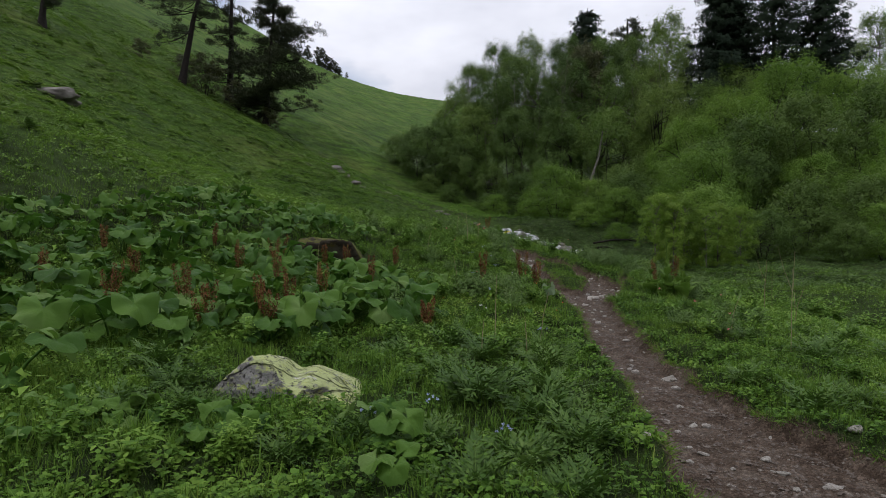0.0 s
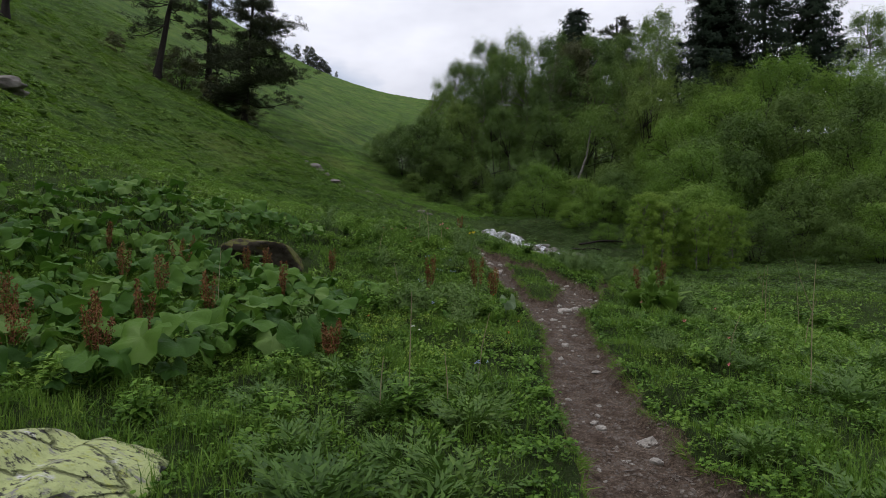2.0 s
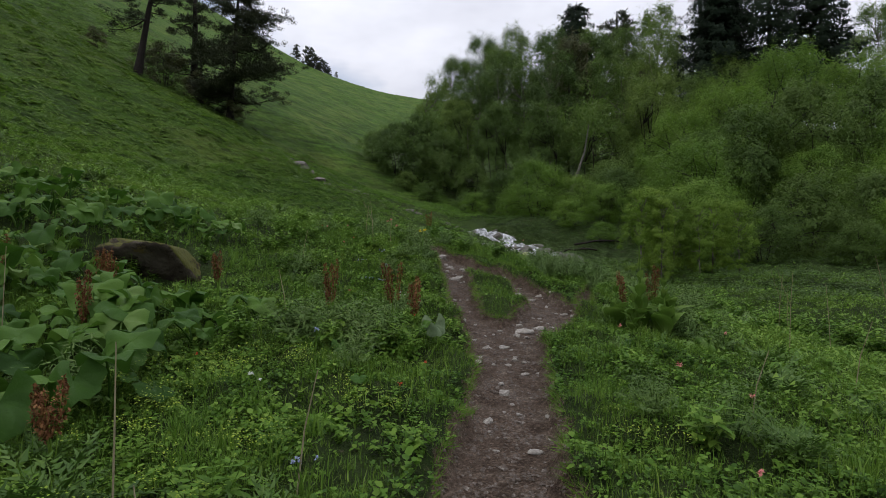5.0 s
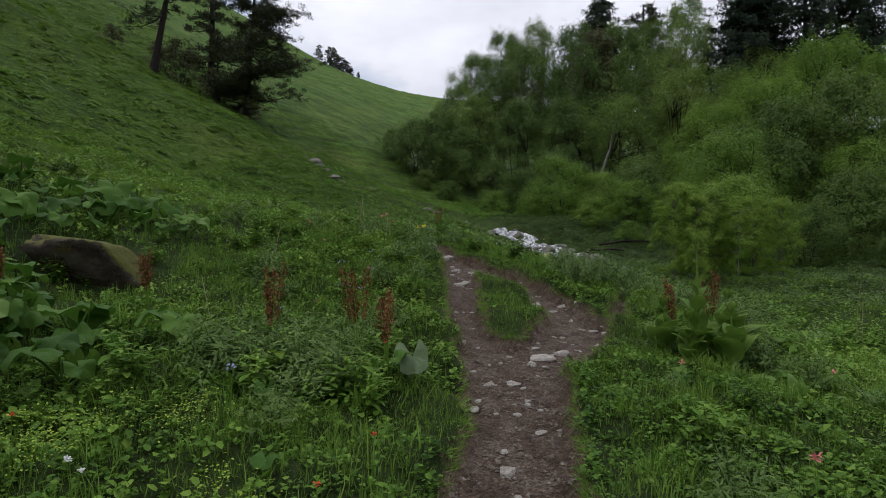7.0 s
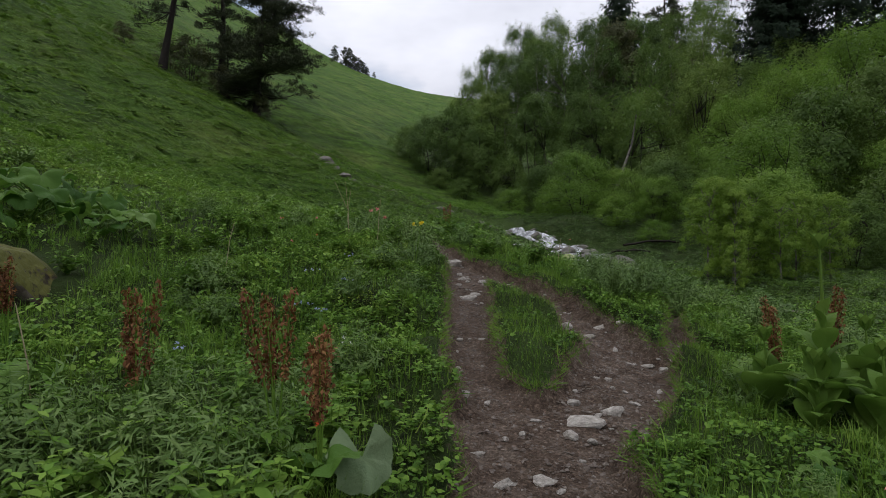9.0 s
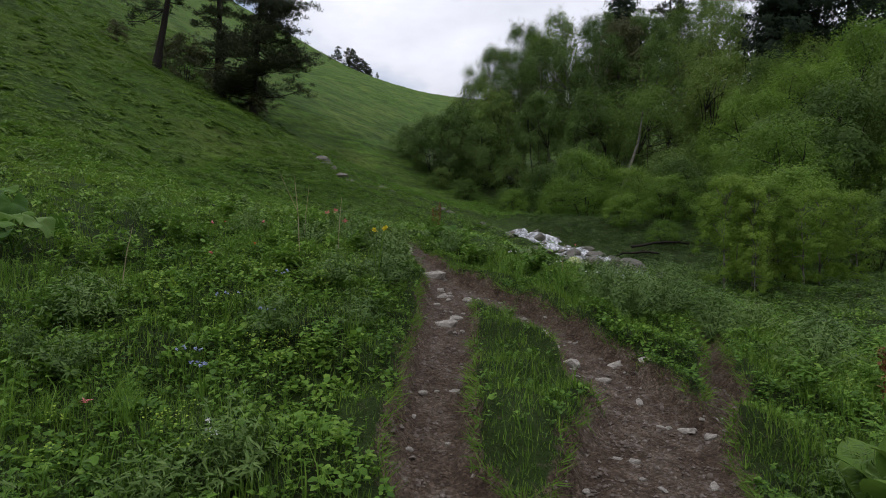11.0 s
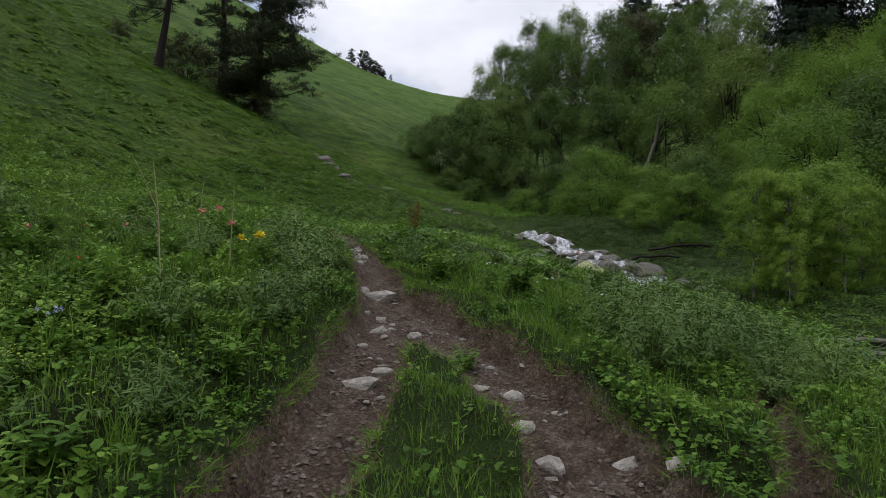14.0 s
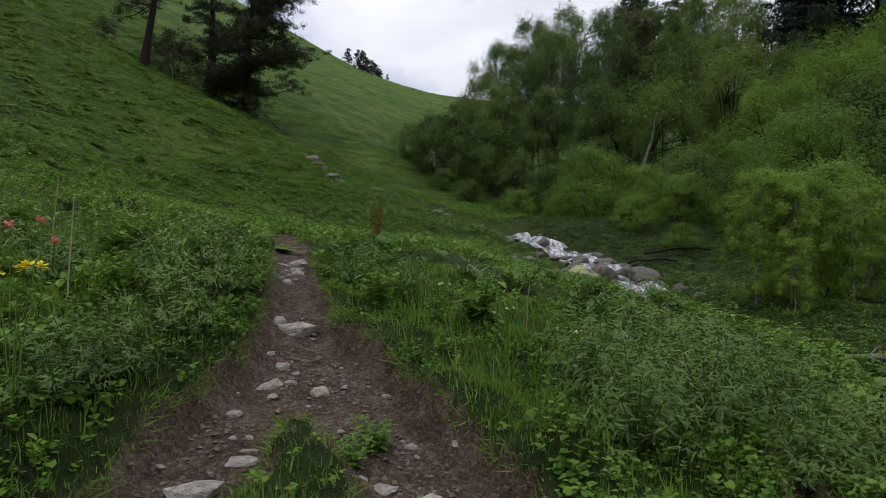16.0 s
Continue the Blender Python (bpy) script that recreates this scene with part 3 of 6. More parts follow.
def build_water():
    ys = np.arange(15, 51.6, 0.25)
    sx, sz = smooth_table(ys, STREAM_Y, STREAM_X), smooth_table(ys, STREAM_Y, STREAM_Z)
    half = 0.34 + 0.55 * sstep(34, 40, ys) + 0.5 * np.exp(-((ys - 41.5) / 2.0) ** 2) + 0.22 * wave(ys, ys * 0, 5, 3)
    g, cols = Geo(), 9
    v = []
    for c in range(cols):
        k = c / (cols - 1) * 2 - 1
        x = sx + k * half
        drop = 0.10 * np.sin(ys * 2.3 + k * 1.4) + 0.07 * np.sin(ys * 5.1 + k * 3)
        v.append(np.stack([x, ys, surface(x, ys) + 0.10 + 0.06 * sstep(34, 38, ys) - 0.12 * k * k + drop * 0.8 + 0.05 * wave(x, ys, 0.9, 17)], -1))
    v = np.stack(v, 1).reshape(-1, 3)
    t = []
    for i in range(len(ys) - 1):
        for c in range(cols - 1):
            a = i * cols + c
            t += [(a, a + 1, a + cols + 1), (a, a + cols + 1, a + cols)]
    g.add(v, t)
    tagged(new("water", g.mesh("water", WATER, True)), "foaming white mountain stream tumbling over rocks", "stream", kind="structure")


build_water()


# ---- rocks ----
def rock_mesh(name, material, seed, detail=3, rough=0.35, flat=0.6, lobes=None, cut=0.64):
    bm = bmesh.new()
    bmesh.ops.create_icosphere(bm, subdivisions=detail, radius=1)
    off = Vector((seed * 3.7, seed * 1.9, seed * 5.3))
    for v in bm.verts:
        p = v.co.copy()
        k = 1 + rough * noise.noise(p * 1.1 + off) + rough * 0.45 * noise.noise(p * 2.6 + off) - (rough * 0.55 * (noise.turbulence(p * 1.7 + off, 4, True) - 0.45) if detail > 4 else 0)
        if detail > 3:
            k += rough * 0.22 * noise.noise(p * 6 + off) + rough * 0.10 * noise.noise(p * 14 + off)
        # broken faces: cut the ball with a few planes
        for j in range(6):
            d = noise.noise_vector(off + Vector((j * 2.3, 0, 0))).normalized()
            reach = cut + 0.16 * noise.noise(off + Vector((0, j * 3.1, 0)))
            s = p.dot(d) * k
            if s > reach:
                k *= 1 - 0.85 * (1 - reach / s)
        v.co = p * k
        v.co.z *= flat
        if lobes:
            v.co.z *= 1 - lobes * math.exp(-((v.co.x - 0.12) / 0.12) ** 2)
    me = bpy.data.meshes.new(name)
    bm.to_mesh(me); bm.free()
    me.materials.append(material)
    for p in me.polygons:
        p.use_smooth = detail > 3
    return me


def place(name, me, label, category, x, y, dz, size, turn=0, group="", lean=0):
    ob = new(name, None if isinstance(me, tuple) else me)
    if isinstance(me, tuple):
        tagged(part("stalk", me[0], ob), kind="stuff")
        tagged(part("foliage", me[1], ob), kind="stuff")
    sx, sy, sz = size if isinstance(size, tuple) else (size, size, size)
    ob.matrix_basis = pose(x, y, float(surface(x, y)) + dz, lean, 0, turn) @ Matrix.Diagonal((sx, sy, sz, 1))
    return tagged(ob, label, category, group)


place("boulder", rock_mesh("boulder", BOULDER, 3, 5, 0.62, 0.66, 0.34, 0.58), "grey boulder with yellow-green lichen lying in the grass", "boulder", -1.36, 5.12, -0.05, (0.84, 0.56, 0.64), 8)
place("boulder", rock_mesh("mossy_boulder", MOSSROCK, 8, 5, 0.6, 0.6, None, 0.55), "low dark boulder under brown and olive moss", "boulder", -2.58, 14.45, -0.10, (1.0, 0.8, 1.0), -10)
place("boulder", rock_mesh("slope_rock", GREYROCK, 12, 4, 0.6, 0.5), "flat grey rock outcrop in the grassy slope", "boulder", -20.7, 30.9, -0.30, (1.3, 0.9, 1.1), 25)
for x, y, sx, sy, sz in ((9.1, 43.2, 0.8, 0.6, 0.7), (10.4, 40.6, 0.9, 0.6, 0.8), (8.2, 45.6, 0.7, 0.5, 0.6), (9.9, 42.0, 0.6, 0.5, 0.6), (8.6, 40.4, 1.0, 0.7, 0.8), (7.6, 41.8, 0.8, 0.6, 0.6), (6.6, 49.2, 0.7, 0.5, 0.6)):
    place("stream_boulder", rock_mesh("stream_boulder", WETROCK, x * 3, 4, 0.45, 0.8), "wet mossy boulder splitting the white stream", "rock", x, y, 0.05, (sx, sy, sz), x * 50, "rocks along the stream")
stream_rocks = [rock_mesh("stream_rock", WETROCK, 20 + k, 3, 0.4, 0.95) for k in range(4)]
for k in range(34):
    y = 36 + k * 0.5 + rng.uniform(-0.3, 0.3)
    side = rng.choice((-1, 1)) * rng.uniform(0.55, 1.7)
    if k % 5 == 0:
        side *= 0.35
    sx = float(smooth_table(y, STREAM_Y, STREAM_X))
    s = rng.uniform(0.2, 0.42)
    place("stream_rock", stream_rocks[k % 4], "wet brown rock at the edge of the stream", "rock", sx + side, y, -0.06, (s * rng.uniform(1, 1.6), s, s * rng.uniform(0.6, 0.9)), rng.uniform(0, 360), "rocks along the stream")
low_rocks = [rock_mesh("cascade_rock", WETROCK, 60 + k, 3, 0.5, 0.85, None, 0.52) for k in range(4)]
for k in range(26):
    y = 37.5 + 10 * (k + rng.random()) / 26
    x = float(smooth_table(y, STREAM_Y, STREAM_X)) + rng.uniform(-1.3, 1.5)
    s = rng.uniform(0.18, 0.5)
    place("cascade_rock", low_rocks[k % 4], "dark angular rock in the white cascade", "rock", x, y, 0.02, (s * 1.2, s * 0.9, s * 0.8), rng.uniform(0, 360), "rocks along the stream")
place("boulder", rock_mesh("lichened_rock", BOULDER, 17, 4, 0.4, 0.7), "round lichen-spotted boulder beside the cascade", "boulder", 7.55, 40.2, 0.02, (1.15, 0.8, 0.95), 30)
grey_rocks = [rock_mesh("gully_rock", GREYROCK, 30 + k, 3, 0.45, 0.8) for k in range(3)]
for k, (x, y, s) in enumerate(((-11.2, 60.5, 1.3), (-10.4, 59.5, 0.8), (-9.6, 58.6, 0.7), (-8.6, 57.6, 1.0), (-7.9, 57.0, 0.6), (-5.6, 60.0, 0.9), (-4.8, 59.6, 0.6), (-0.6, 56.4, 0.9), (0.2, 56.0, 0.6), (-12.6, 63, 0.7), (3.0, 42.0, 0.6), (4.6, 43, 0.5), (5.4, 44.5, 0.6), (-13.4, 64.5, 0.5))):
    place("gully_rock", grey_rocks[k % 3], "pale grey rock in the grass of the gully", "rock", x, y, -0.1, (s * 0.75, s * 0.6, s * 0.55), k * 47, "rocks of the gully")

stone_meshes = [rock_mesh("stone", STONE, 40 + k, 2, 0.55, 0.62, None, 0.50) for k in range(6)]
STONES = (  # larger stones on the path: x, y, half length, turn
    (2.46, 6.42, 0.10, 20), (3.22, 12.45, 0.15, 10), (3.42, 12.72, 0.12, 60), (3.05, 12.2, 0.08, 100), (3.4, 12.1, 0.08, 30), (2.36, 12.6, 0.07, 0), (2.58, 11.5, 0.06, 40), (2.45, 10.9, 0.07, 80),
    (2.07, 18.15, 0.20, 15), (1.86, 18.3, 0.11, 80), (2.54, 17.15, 0.11, 0), (2.20, 17.45, 0.08, 30), (2.24, 17.1, 0.09, 55), (2.46, 16.27, 0.09, 20), (2.36, 15.99, 0.14, 50), (3.32, 16.2, 0.11, 20), (3.38, 15.75, 0.11, 75), (3.50, 15.35, 0.13, 100), (3.9, 15.5, 0.11, 30), (4.12, 15.3, 0.10, 60), (3.7, 15.0, 0.08, 10),
    (1.5, 19.8, 0.10, 40), (1.3, 20.3, 0.12, 0), (1.6, 19.2, 0.09, 90), (1.05, 21.1, 0.14, 20), (3.3, 3.6, 0.07, 10), (2.95, 4.2, 0.08, 70), (1.35, 3.9, 0.07, 20), (1.28, 5.0, 0.06, 0), (2.62, 9.9, 0.09, 20), (2.4, 9.2, 0.06, 50), (2.7, 8.6, 0.06, 0))
for k, (x, y, s, a) in enumerate(STONES):
    place("stone", stone_meshes[k % 6], "pale angular stone lying on the earth path", "stone", x, y, s * 0.05, (s * 1.05, s * 0.78, s * 0.80), a, "stones on the path")
for k in range(170):
    while True:
        x, y = rng.uniform(0.8, 5.0), rng.uniform(2.5, 21)
        if trodden(x, y) > 0.7:
            break
    s = rng.uniform(0.018, 0.05) * (1.3 if rng.random() < 0.15 else 1)
    place("stone", stone_meshes[k % 6], "small grey stone on the earth path", "stone", x, y, s * 0.1, (s * 1.3, s * 0.9, s * 0.8), rng.uniform(0, 360), "stones on the path")


def build_gravel():
    n = 300000
    x, y = rng.uniform(0.3, 5.6, n), rng.uniform(2.2, 23, n)
    keep = trodden(x, y) + rng.uniform(-0.35, 0.35, n) > 0.42
    x, y = x[keep], y[keep]
    lie = wave(x, y, 0.8, 91) + 0.6 * wave(x, y, 0.3, 92) + rng.uniform(-0.7, 0.7, len(x)) > -0.45
    x, y = x[lie], y[lie]
    k = 52000
    x, y = x[:k], y[:k]
    v = np.array([(1, 0, -0.2), (0, 1, -0.2), (-0.9, 0.2, -0.2), (0.1, -0.9, -0.2), (0.15, 0.1, 0.6)])
    t = np.array([(0, 1, 4), (1, 2, 4), (2, 3, 4), (3, 0, 4)])
    s = 0.004 + 0.022 * rng.random(len(x)) ** 6
    g = Geo()
    scatter(g, v, t, np.stack([x, y, surface(x, y) + s * 0.15], -1), turns(rng.uniform(0, 6.3, len(x)), rng.uniform(-0.5, 0.5, len(x))), s[:, None] * np.stack([np.ones(len(x)), rng.uniform(0.6, 1, len(x)), rng.uniform(0.5, 1.0, len(x))], -1))
    tagged(new("gravel", g.mesh("gravel", GRAVEL)), "fine grey gravel strewn over the earth path", "gravel", kind="stuff")


build_gravel()


# ---- trees ----
def limb(start, end, sag, r0, r1, n=5, wob=0.1, r=rng):
    k = np.linspace(0, 1, n)[:, None]
    p = np.asarray(start) * (1 - k) + np.asarray(end) * k
    p[:, 2] += sag * np.sin(k[:, 0] * np.pi)
    p[1:-1] += r.normal(0, wob, (n - 2, 3))
    return tube(p, np.linspace(r0, r1, n), 4)


def broadleaf(name, label, category, seed, height=10.0, radius=3.6, stems=1, low=0.18, clumps=60, per=60, leaf=0.30, droop=0.5, leaves=None, bark=None, lean=(0, 0)):
    """A tree or tall bush: tapered stems with limbs, and a crown of leaf clumps with an uneven outline and gaps."""
    r = np.random.default_rng(seed)
    root = thing(name, label, category)
    wood, crown, trunks = Geo(), Geo(), []
    centres = []
    for k in range(clumps):
        h = low + (1 - low) * r.random() ** 0.8
        prof = math.sin(min(1, (h - low * 0.6) / (1 - low * 0.6)) ** 0.75 * math.pi * 0.93) ** 0.7
        a = r.uniform(0, 2 * math.pi)
        lobe = 0.75 + 0.3 * math.sin(2 * a + seed) * math.cos(3 * a + h * 5 + seed)
        d = radius * prof * lobe * math.sqrt(r.uniform(0.25, 1))
        centres.append((d * math.cos(a) + lean[0] * h, d * math.sin(a) + lean[1] * h, h * height))
    centres = np.array(centres)
    tops = []
    for s in range(stems):
        a = s / stems * 2 * math.pi + r.uniform(0, 1)
        out = 0 if stems == 1 else radius * 0.4
        tip = np.array((math.cos(a) * out + lean[0] * 0.8, math.sin(a) * out + lean[1] * 0.8, height * (0.9 if stems == 1 else r.uniform(0.6, 0.85))))
        base = np.array((math.cos(a) * 0.25 * (stems > 1), math.sin(a) * 0.25 * (stems > 1), -0.3))
        k = np.linspace(0, 1, 8)[:, None]
        p = base * (1 - k) + tip * k
        p[1:, :2] += np.cumsum(r.normal(0, 0.07 * height / 10, (7, 2)), 0)
        r0 = height * (0.012 if stems == 1 else 0.009)
        trunks.append(Geo().add(*tube(p, np.linspace(r0, r0 * 0.12, 8), 7)))
        tops.append(p)
    for c in centres[::3]:
        p = tops[r.integers(len(tops))]
        j = int(np.clip(np.searchsorted(p[:, 2], c[2] * 0.8), 1, 6))
        wood.add(*limb(p[j], c, 0.2, height * 0.0045, height * 0.0012, 4, 0.12, r))
    n = clumps * per
    cid = np.repeat(np.arange(clumps), per)
    size = (r.uniform(0.5, 1.25, clumps) * radius * 0.27)[cid]
    # every clump is a spray that opens upwards and outwards, closed above and hollow below
    rise = unit(np.stack([centres[:, 0] - lean[0] * 0.5, centres[:, 1] - lean[1] * 0.5, np.full(clumps, radius * 0.85)], -1) + r.normal(0, 0.2, (clumps, 3)))[cid]
    d = unit(r.normal(0, 1, (n, 3)))
    under = np.einsum("ij,ij->i", d, rise)
    flip = (under < 0) & (r.random(n) < 0.82)
    d = np.where(flip[:, None], d - 2 * under[:, None] * rise, d)
    q = r.random(n) ** 0.25 * (0.86 + 0.22 * np.sin(7 * d[:, 0] + 5 * d[:, 1] + cid))
    shoot = r.random(n) < 0.24
    twig = unit(r.normal(0, 0.6, (clumps * 6, 3)) + np.repeat(rise[::per], 6, 0))[cid * 6 + r.integers(0, 6, n)]
    d = np.where(shoot[:, None], unit(twig + r.normal(0, 0.06, (n, 3))), d)
    q = np.where(shoot, r.uniform(0.6, 1.7, n), q)
    pos = centres[cid] + d * (size * q)[:, None] * np.array([1, 1, 0.85])
    pos[:, 2] -= droop * (np.hypot(d[:, 0], d[:, 1]) * q) ** 2 * size
    pos[:, 2] = np.maximum(pos[:, 2], 0.15)
    s = leaf * r.uniform(0.6, 1.25, n)
    whole = unit(pos - np.array([lean[0] * 0.5, lean[1] * 0.5, height * 0.42]))
    soft = unit(d * 0.95 + whole * 0.40 + np.array([0, 0, 0.25]) + r.normal(0, 0.06, (n, 3)))
    hang = r.normal(0, 0.8, (n, 3)) + np.array([0, 0, -0.9 * droop])
    scatter(crown, TRI_V, TRI_T, pos, laid(soft + r.normal(0, 0.30, (n, 3)), hang), s, soft)
    for g in trunks:
        part("trunk", g.mesh("trunk", bark or BARK, True), root)
    tagged(part("branchwork", wood.mesh("branchwork", bark or BARK, True), root), kind="stuff")
    tagged(part("crown", crown.mesh("crown", leaves or BROADLEAF), root), kind="stuff")
    return root


def fir(name, label, category, seed, height=24.0, radius=4.2, low=0.30, leaves=None, whorls=40, spray_size=0.62):
    """A dark spire of layered, drooping boughs in whorls round a straight trunk."""
    r = np.random.default_rng(seed)
    root = thing(name, label, category)
    stem, wood, crown = Geo(), Geo(), Geo()
    z = np.linspace(-0.4, height, 9)
    stem.add(*tube(np.stack([np.cumsum(r.normal(0, 0.03, 9)), np.cumsum(r.normal(0, 0.03, 9)), z], -1), np.linspace(height * 0.014, 0.03, 9), 8))
    for i in range(whorls):
        h = low + (1 - low) * (i + r.uniform(-0.25, 0.25)) / whorls
        h = min(max(h, low), 0.985)
        reach = radius * (1 - h) ** 0.52 * r.uniform(0.78, 1.12) + 0.15
        for b in range(r.integers(8, 12)):
            a = r.uniform(0, 2 * math.pi)
            ln = reach * r.uniform(0.6, 1.12)
            drop = ln * r.uniform(0.10, 0.34)
            k = np.linspace(0, 1, 5)
            p = np.stack([np.cos(a) * ln * k, np.sin(a) * ln * k, h * height - drop * np.sin(k * 2.3)], -1)
            wood.add(*tube(p, np.linspace(0.05, 0.012, 5), 3))
            m = int(10 + ln * 17)
            u = r.random(m) ** 0.65
            q = np.stack([np.interp(u, k, p[:, c]) for c in range(3)], -1)
            side = r.normal(0, 1, m) * (0.14 + 0.16 * ln * (1.05 - u))
            q += np.stack([-np.sin(a) * side, np.cos(a) * side, -np.abs(side) * 0.22 + r.normal(0, 0.07, m)], -1)
            out = np.array([math.cos(a), math.sin(a), 0.0])
            soft = unit(out * 0.6 + np.array([0, 0, 0.8]) + r.normal(0, 0.15, (m, 3)))
            scatter(crown, TRI_V * np.array([0.8, 1, 1]), TRI_T, q, laid(soft + out * 0.5 + r.normal(0, 0.35, (m, 3)), out * 0.8 + r.normal(0, 0.5, (m, 3)) + np.array([0, 0, -0.3])), spray_size * r.uniform(0.6, 1.3, m) * (0.7 + 0.3 * (1 - h)), soft)
    part("trunk", stem.mesh("trunk", BARK, True), root)
    tagged(part("branchwork", wood.mesh("branchwork", BARK, True), root), kind="stuff")
    tagged(part("crown", crown.mesh("crown", leaves or NEEDLE), root), kind="stuff")
    return root


def pine(name, label, category, seed, height=18.0, radius=5.0, low=0.12, boughs=46, lean=(0, 0), dense=1.0, needles=24, card=1.0, taper=0.62, girth=0.024, heavy=0.0):
    """A mountain pine: a dark leaning trunk with layered, upswept boughs that end in needle tufts."""
    r = np.random.default_rng(seed)
    root = thing(name, label, category)
    stem, wood, crown = Geo(), Geo(), Geo()
    k = np.linspace(0, 1, 10)
    p = np.stack([lean[0] * k ** 1.1, lean[1] * k, -0.5 + (height + 0.5) * k], -1)
    p[2:, :2] += np.cumsum(r.normal(0, 0.05, (8, 2)), 0)
    stem.add(*tube(p, height * girth * (1 - 0.85 * k) * (1 + 0.5 * np.exp(-k * 18)), 9))
    for b in range(boughs):
        h = low + (0.97 - low) * (b + r.random()) / boughs
        c0 = np.array([np.interp(h, k, p[:, c]) for c in range(3)])
        a = r.uniform(0, 2 * math.pi)
        ln = radius * (1.02 - h) ** taper * r.uniform(0.45, 1.1) * (1 + heavy * math.cos(a)) + 0.3
        end = c0 + np.array([math.cos(a) * ln, math.sin(a) * ln, ln * r.uniform(-0.22, 0.16)])
        wood.add(*limb(c0, end, -0.12 * ln, 0.075 * (1 - h) + 0.025, 0.015, 5, 0.08, r))
        tufts = max(4, int(ln * 3.6 * dense))
        for j in range(tufts):
            u = r.uniform(0.28, 1.05)
            q = c0 * (1 - u) + end * u + r.normal(0, 1, 3) * np.array([0.16, 0.16, 0.07]) * ln * 0.9
            m = needles
            d = r.normal(0, 1, (m, 3)); d /= np.linalg.norm(d, axis=1)[:, None]
            pos = q + d * r.uniform(0.05, 0.55, m)[:, None] * np.array([1.1, 1.1, 0.5])
            scatter(crown, TRI_V, TRI_T, pos, turns(r.uniform(0, 6.3, m), r.uniform(-0.2, 1.4, m)), card * r.uniform(0.26, 0.5, m)[:, None] * np.array([0.5, 1, 1]))
    part("trunk", stem.mesh("trunk", BARK, True), root)
    tagged(part("branchwork", wood.mesh("branchwork", BARK, True), root), kind="stuff")
    tagged(part("crown", crown.mesh("crown", PINENEEDLE), root), kind="stuff")
    return root


def stand(master, spots, sink=0.15):
    """Set the master at the first spot and copies at the others: x, y, scale, turn, stretch."""
    for k, (x, y, s, a, up) in enumerate(spots):
        m = pose(x, y, float(land(x, y)) - sink, 0, 0, a) @ Matrix.Diagonal((s, s, s * up, 1))
        if k == 0:
            first = m
        else:
            copy_thing(master, m)
    master.matrix_basis = first


stand(pine("pine", "dark mountain pine with a dense layered crown on the slope", "pine tree", 1, 19, 6.0, 0.12, 92, (1.2, 0), 1.6, 56, 0.78, 0.54, 0.02, 0.32), ((-22.0, 72.6, 1.0, 0, 1.0),))
stand(pine("pine", "tall pine with a bare leaning trunk and few dead boughs", "pine tree", 2, 22, 5.2, 0.27, 40, (4.6, 0), 1.0, 50, 0.75, 0.35, 0.017, -0.4), ((-30.6, 68.6, 1.0, 0, 1.0),))
stand(pine("pine", "slender dark pine behind the leaning one", "pine tree", 3, 20, 3.8, 0.16, 46, (0.5, 0), 1.2, 34), ((-28.6, 78.5, 1.0, 0, 1.0), (-37.1, 54.3, 0.62, 90, 1.0), (-25.4, 73.2, 0.36, 200, 1.1)))
stand(broadleaf("bush", "low brown-green bush beside the pine trunks", "bush", 91, 5, 2.6, 4, 0.05, 40, 110, 0.24, 0.2, DULLLEAF), ((-29.0, 71.5, 1.0, 0, 1.0), (-25.6, 72.4, 0.7, 120, 1.0), (-21.3, 71.8, 0.6, 30, 0.9), (-37.6, 73, 0.6, 60, 0.8), (-32.6, 74, 0.8, 10, 0.9)))

# conifers on the far ridge
stand(pine("ridge_pine", "small dark conifer on the distant ridge", "pine tree", 5, 13, 5.0, 0.03, 38, (0, 0), 0.8, 10, 2.8),
      ((-92, 398, 0.8, 0, 1.0), (-85, 398, 1.0, 50, 1.0), (-82, 399, 1.05, 90, 1.0), (-79, 398, 0.85, 140, 0.9), (-76, 399, 0.9, 200, 0.8), (-73, 398, 0.75, 20, 0.8), (-70.5, 398, 0.6, 250, 0.7), (-65.5, 398, 0.32, 0, 1.0)))

# dark firs above the broadleaf belt
stand(fir("fir", "tall dark fir with drooping boughs", "fir tree", 11, 36, 8.2), ((39.2, 82, 1.0, 0, 1.0), (51.6, 80, 0.98, 70, 1.0), (47, 97, 1.05, 220, 1.0)))
stand(fir("fir", "tall broad fir, nearly black against the sky", "fir tree", 12, 38, 8.2), ((45.4, 81, 1.0, 0, 1.0), (43, 90, 1.0, 40, 1.0)))
stand(fir("fir", "slim fir rising above the birches", "fir tree", 13, 24, 8.4, 0.3, None, 26, 0.85), ((31.2, 128, 1.42, 0, 1.0), (28.5, 122, 0.82, 80, 1.0), (24.5, 130, 0.75, 200, 1.0)))
stand(pine("pine", "round-topped dark pine behind the birches", "pine tree", 14, 22, 5.2, 0.3, 60, (0, 0), 1.1, 30, 1.3, 0.42), ((34.2, 110, 1.32, 0, 1.0), (21, 112, 0.9, 60, 1.0)))

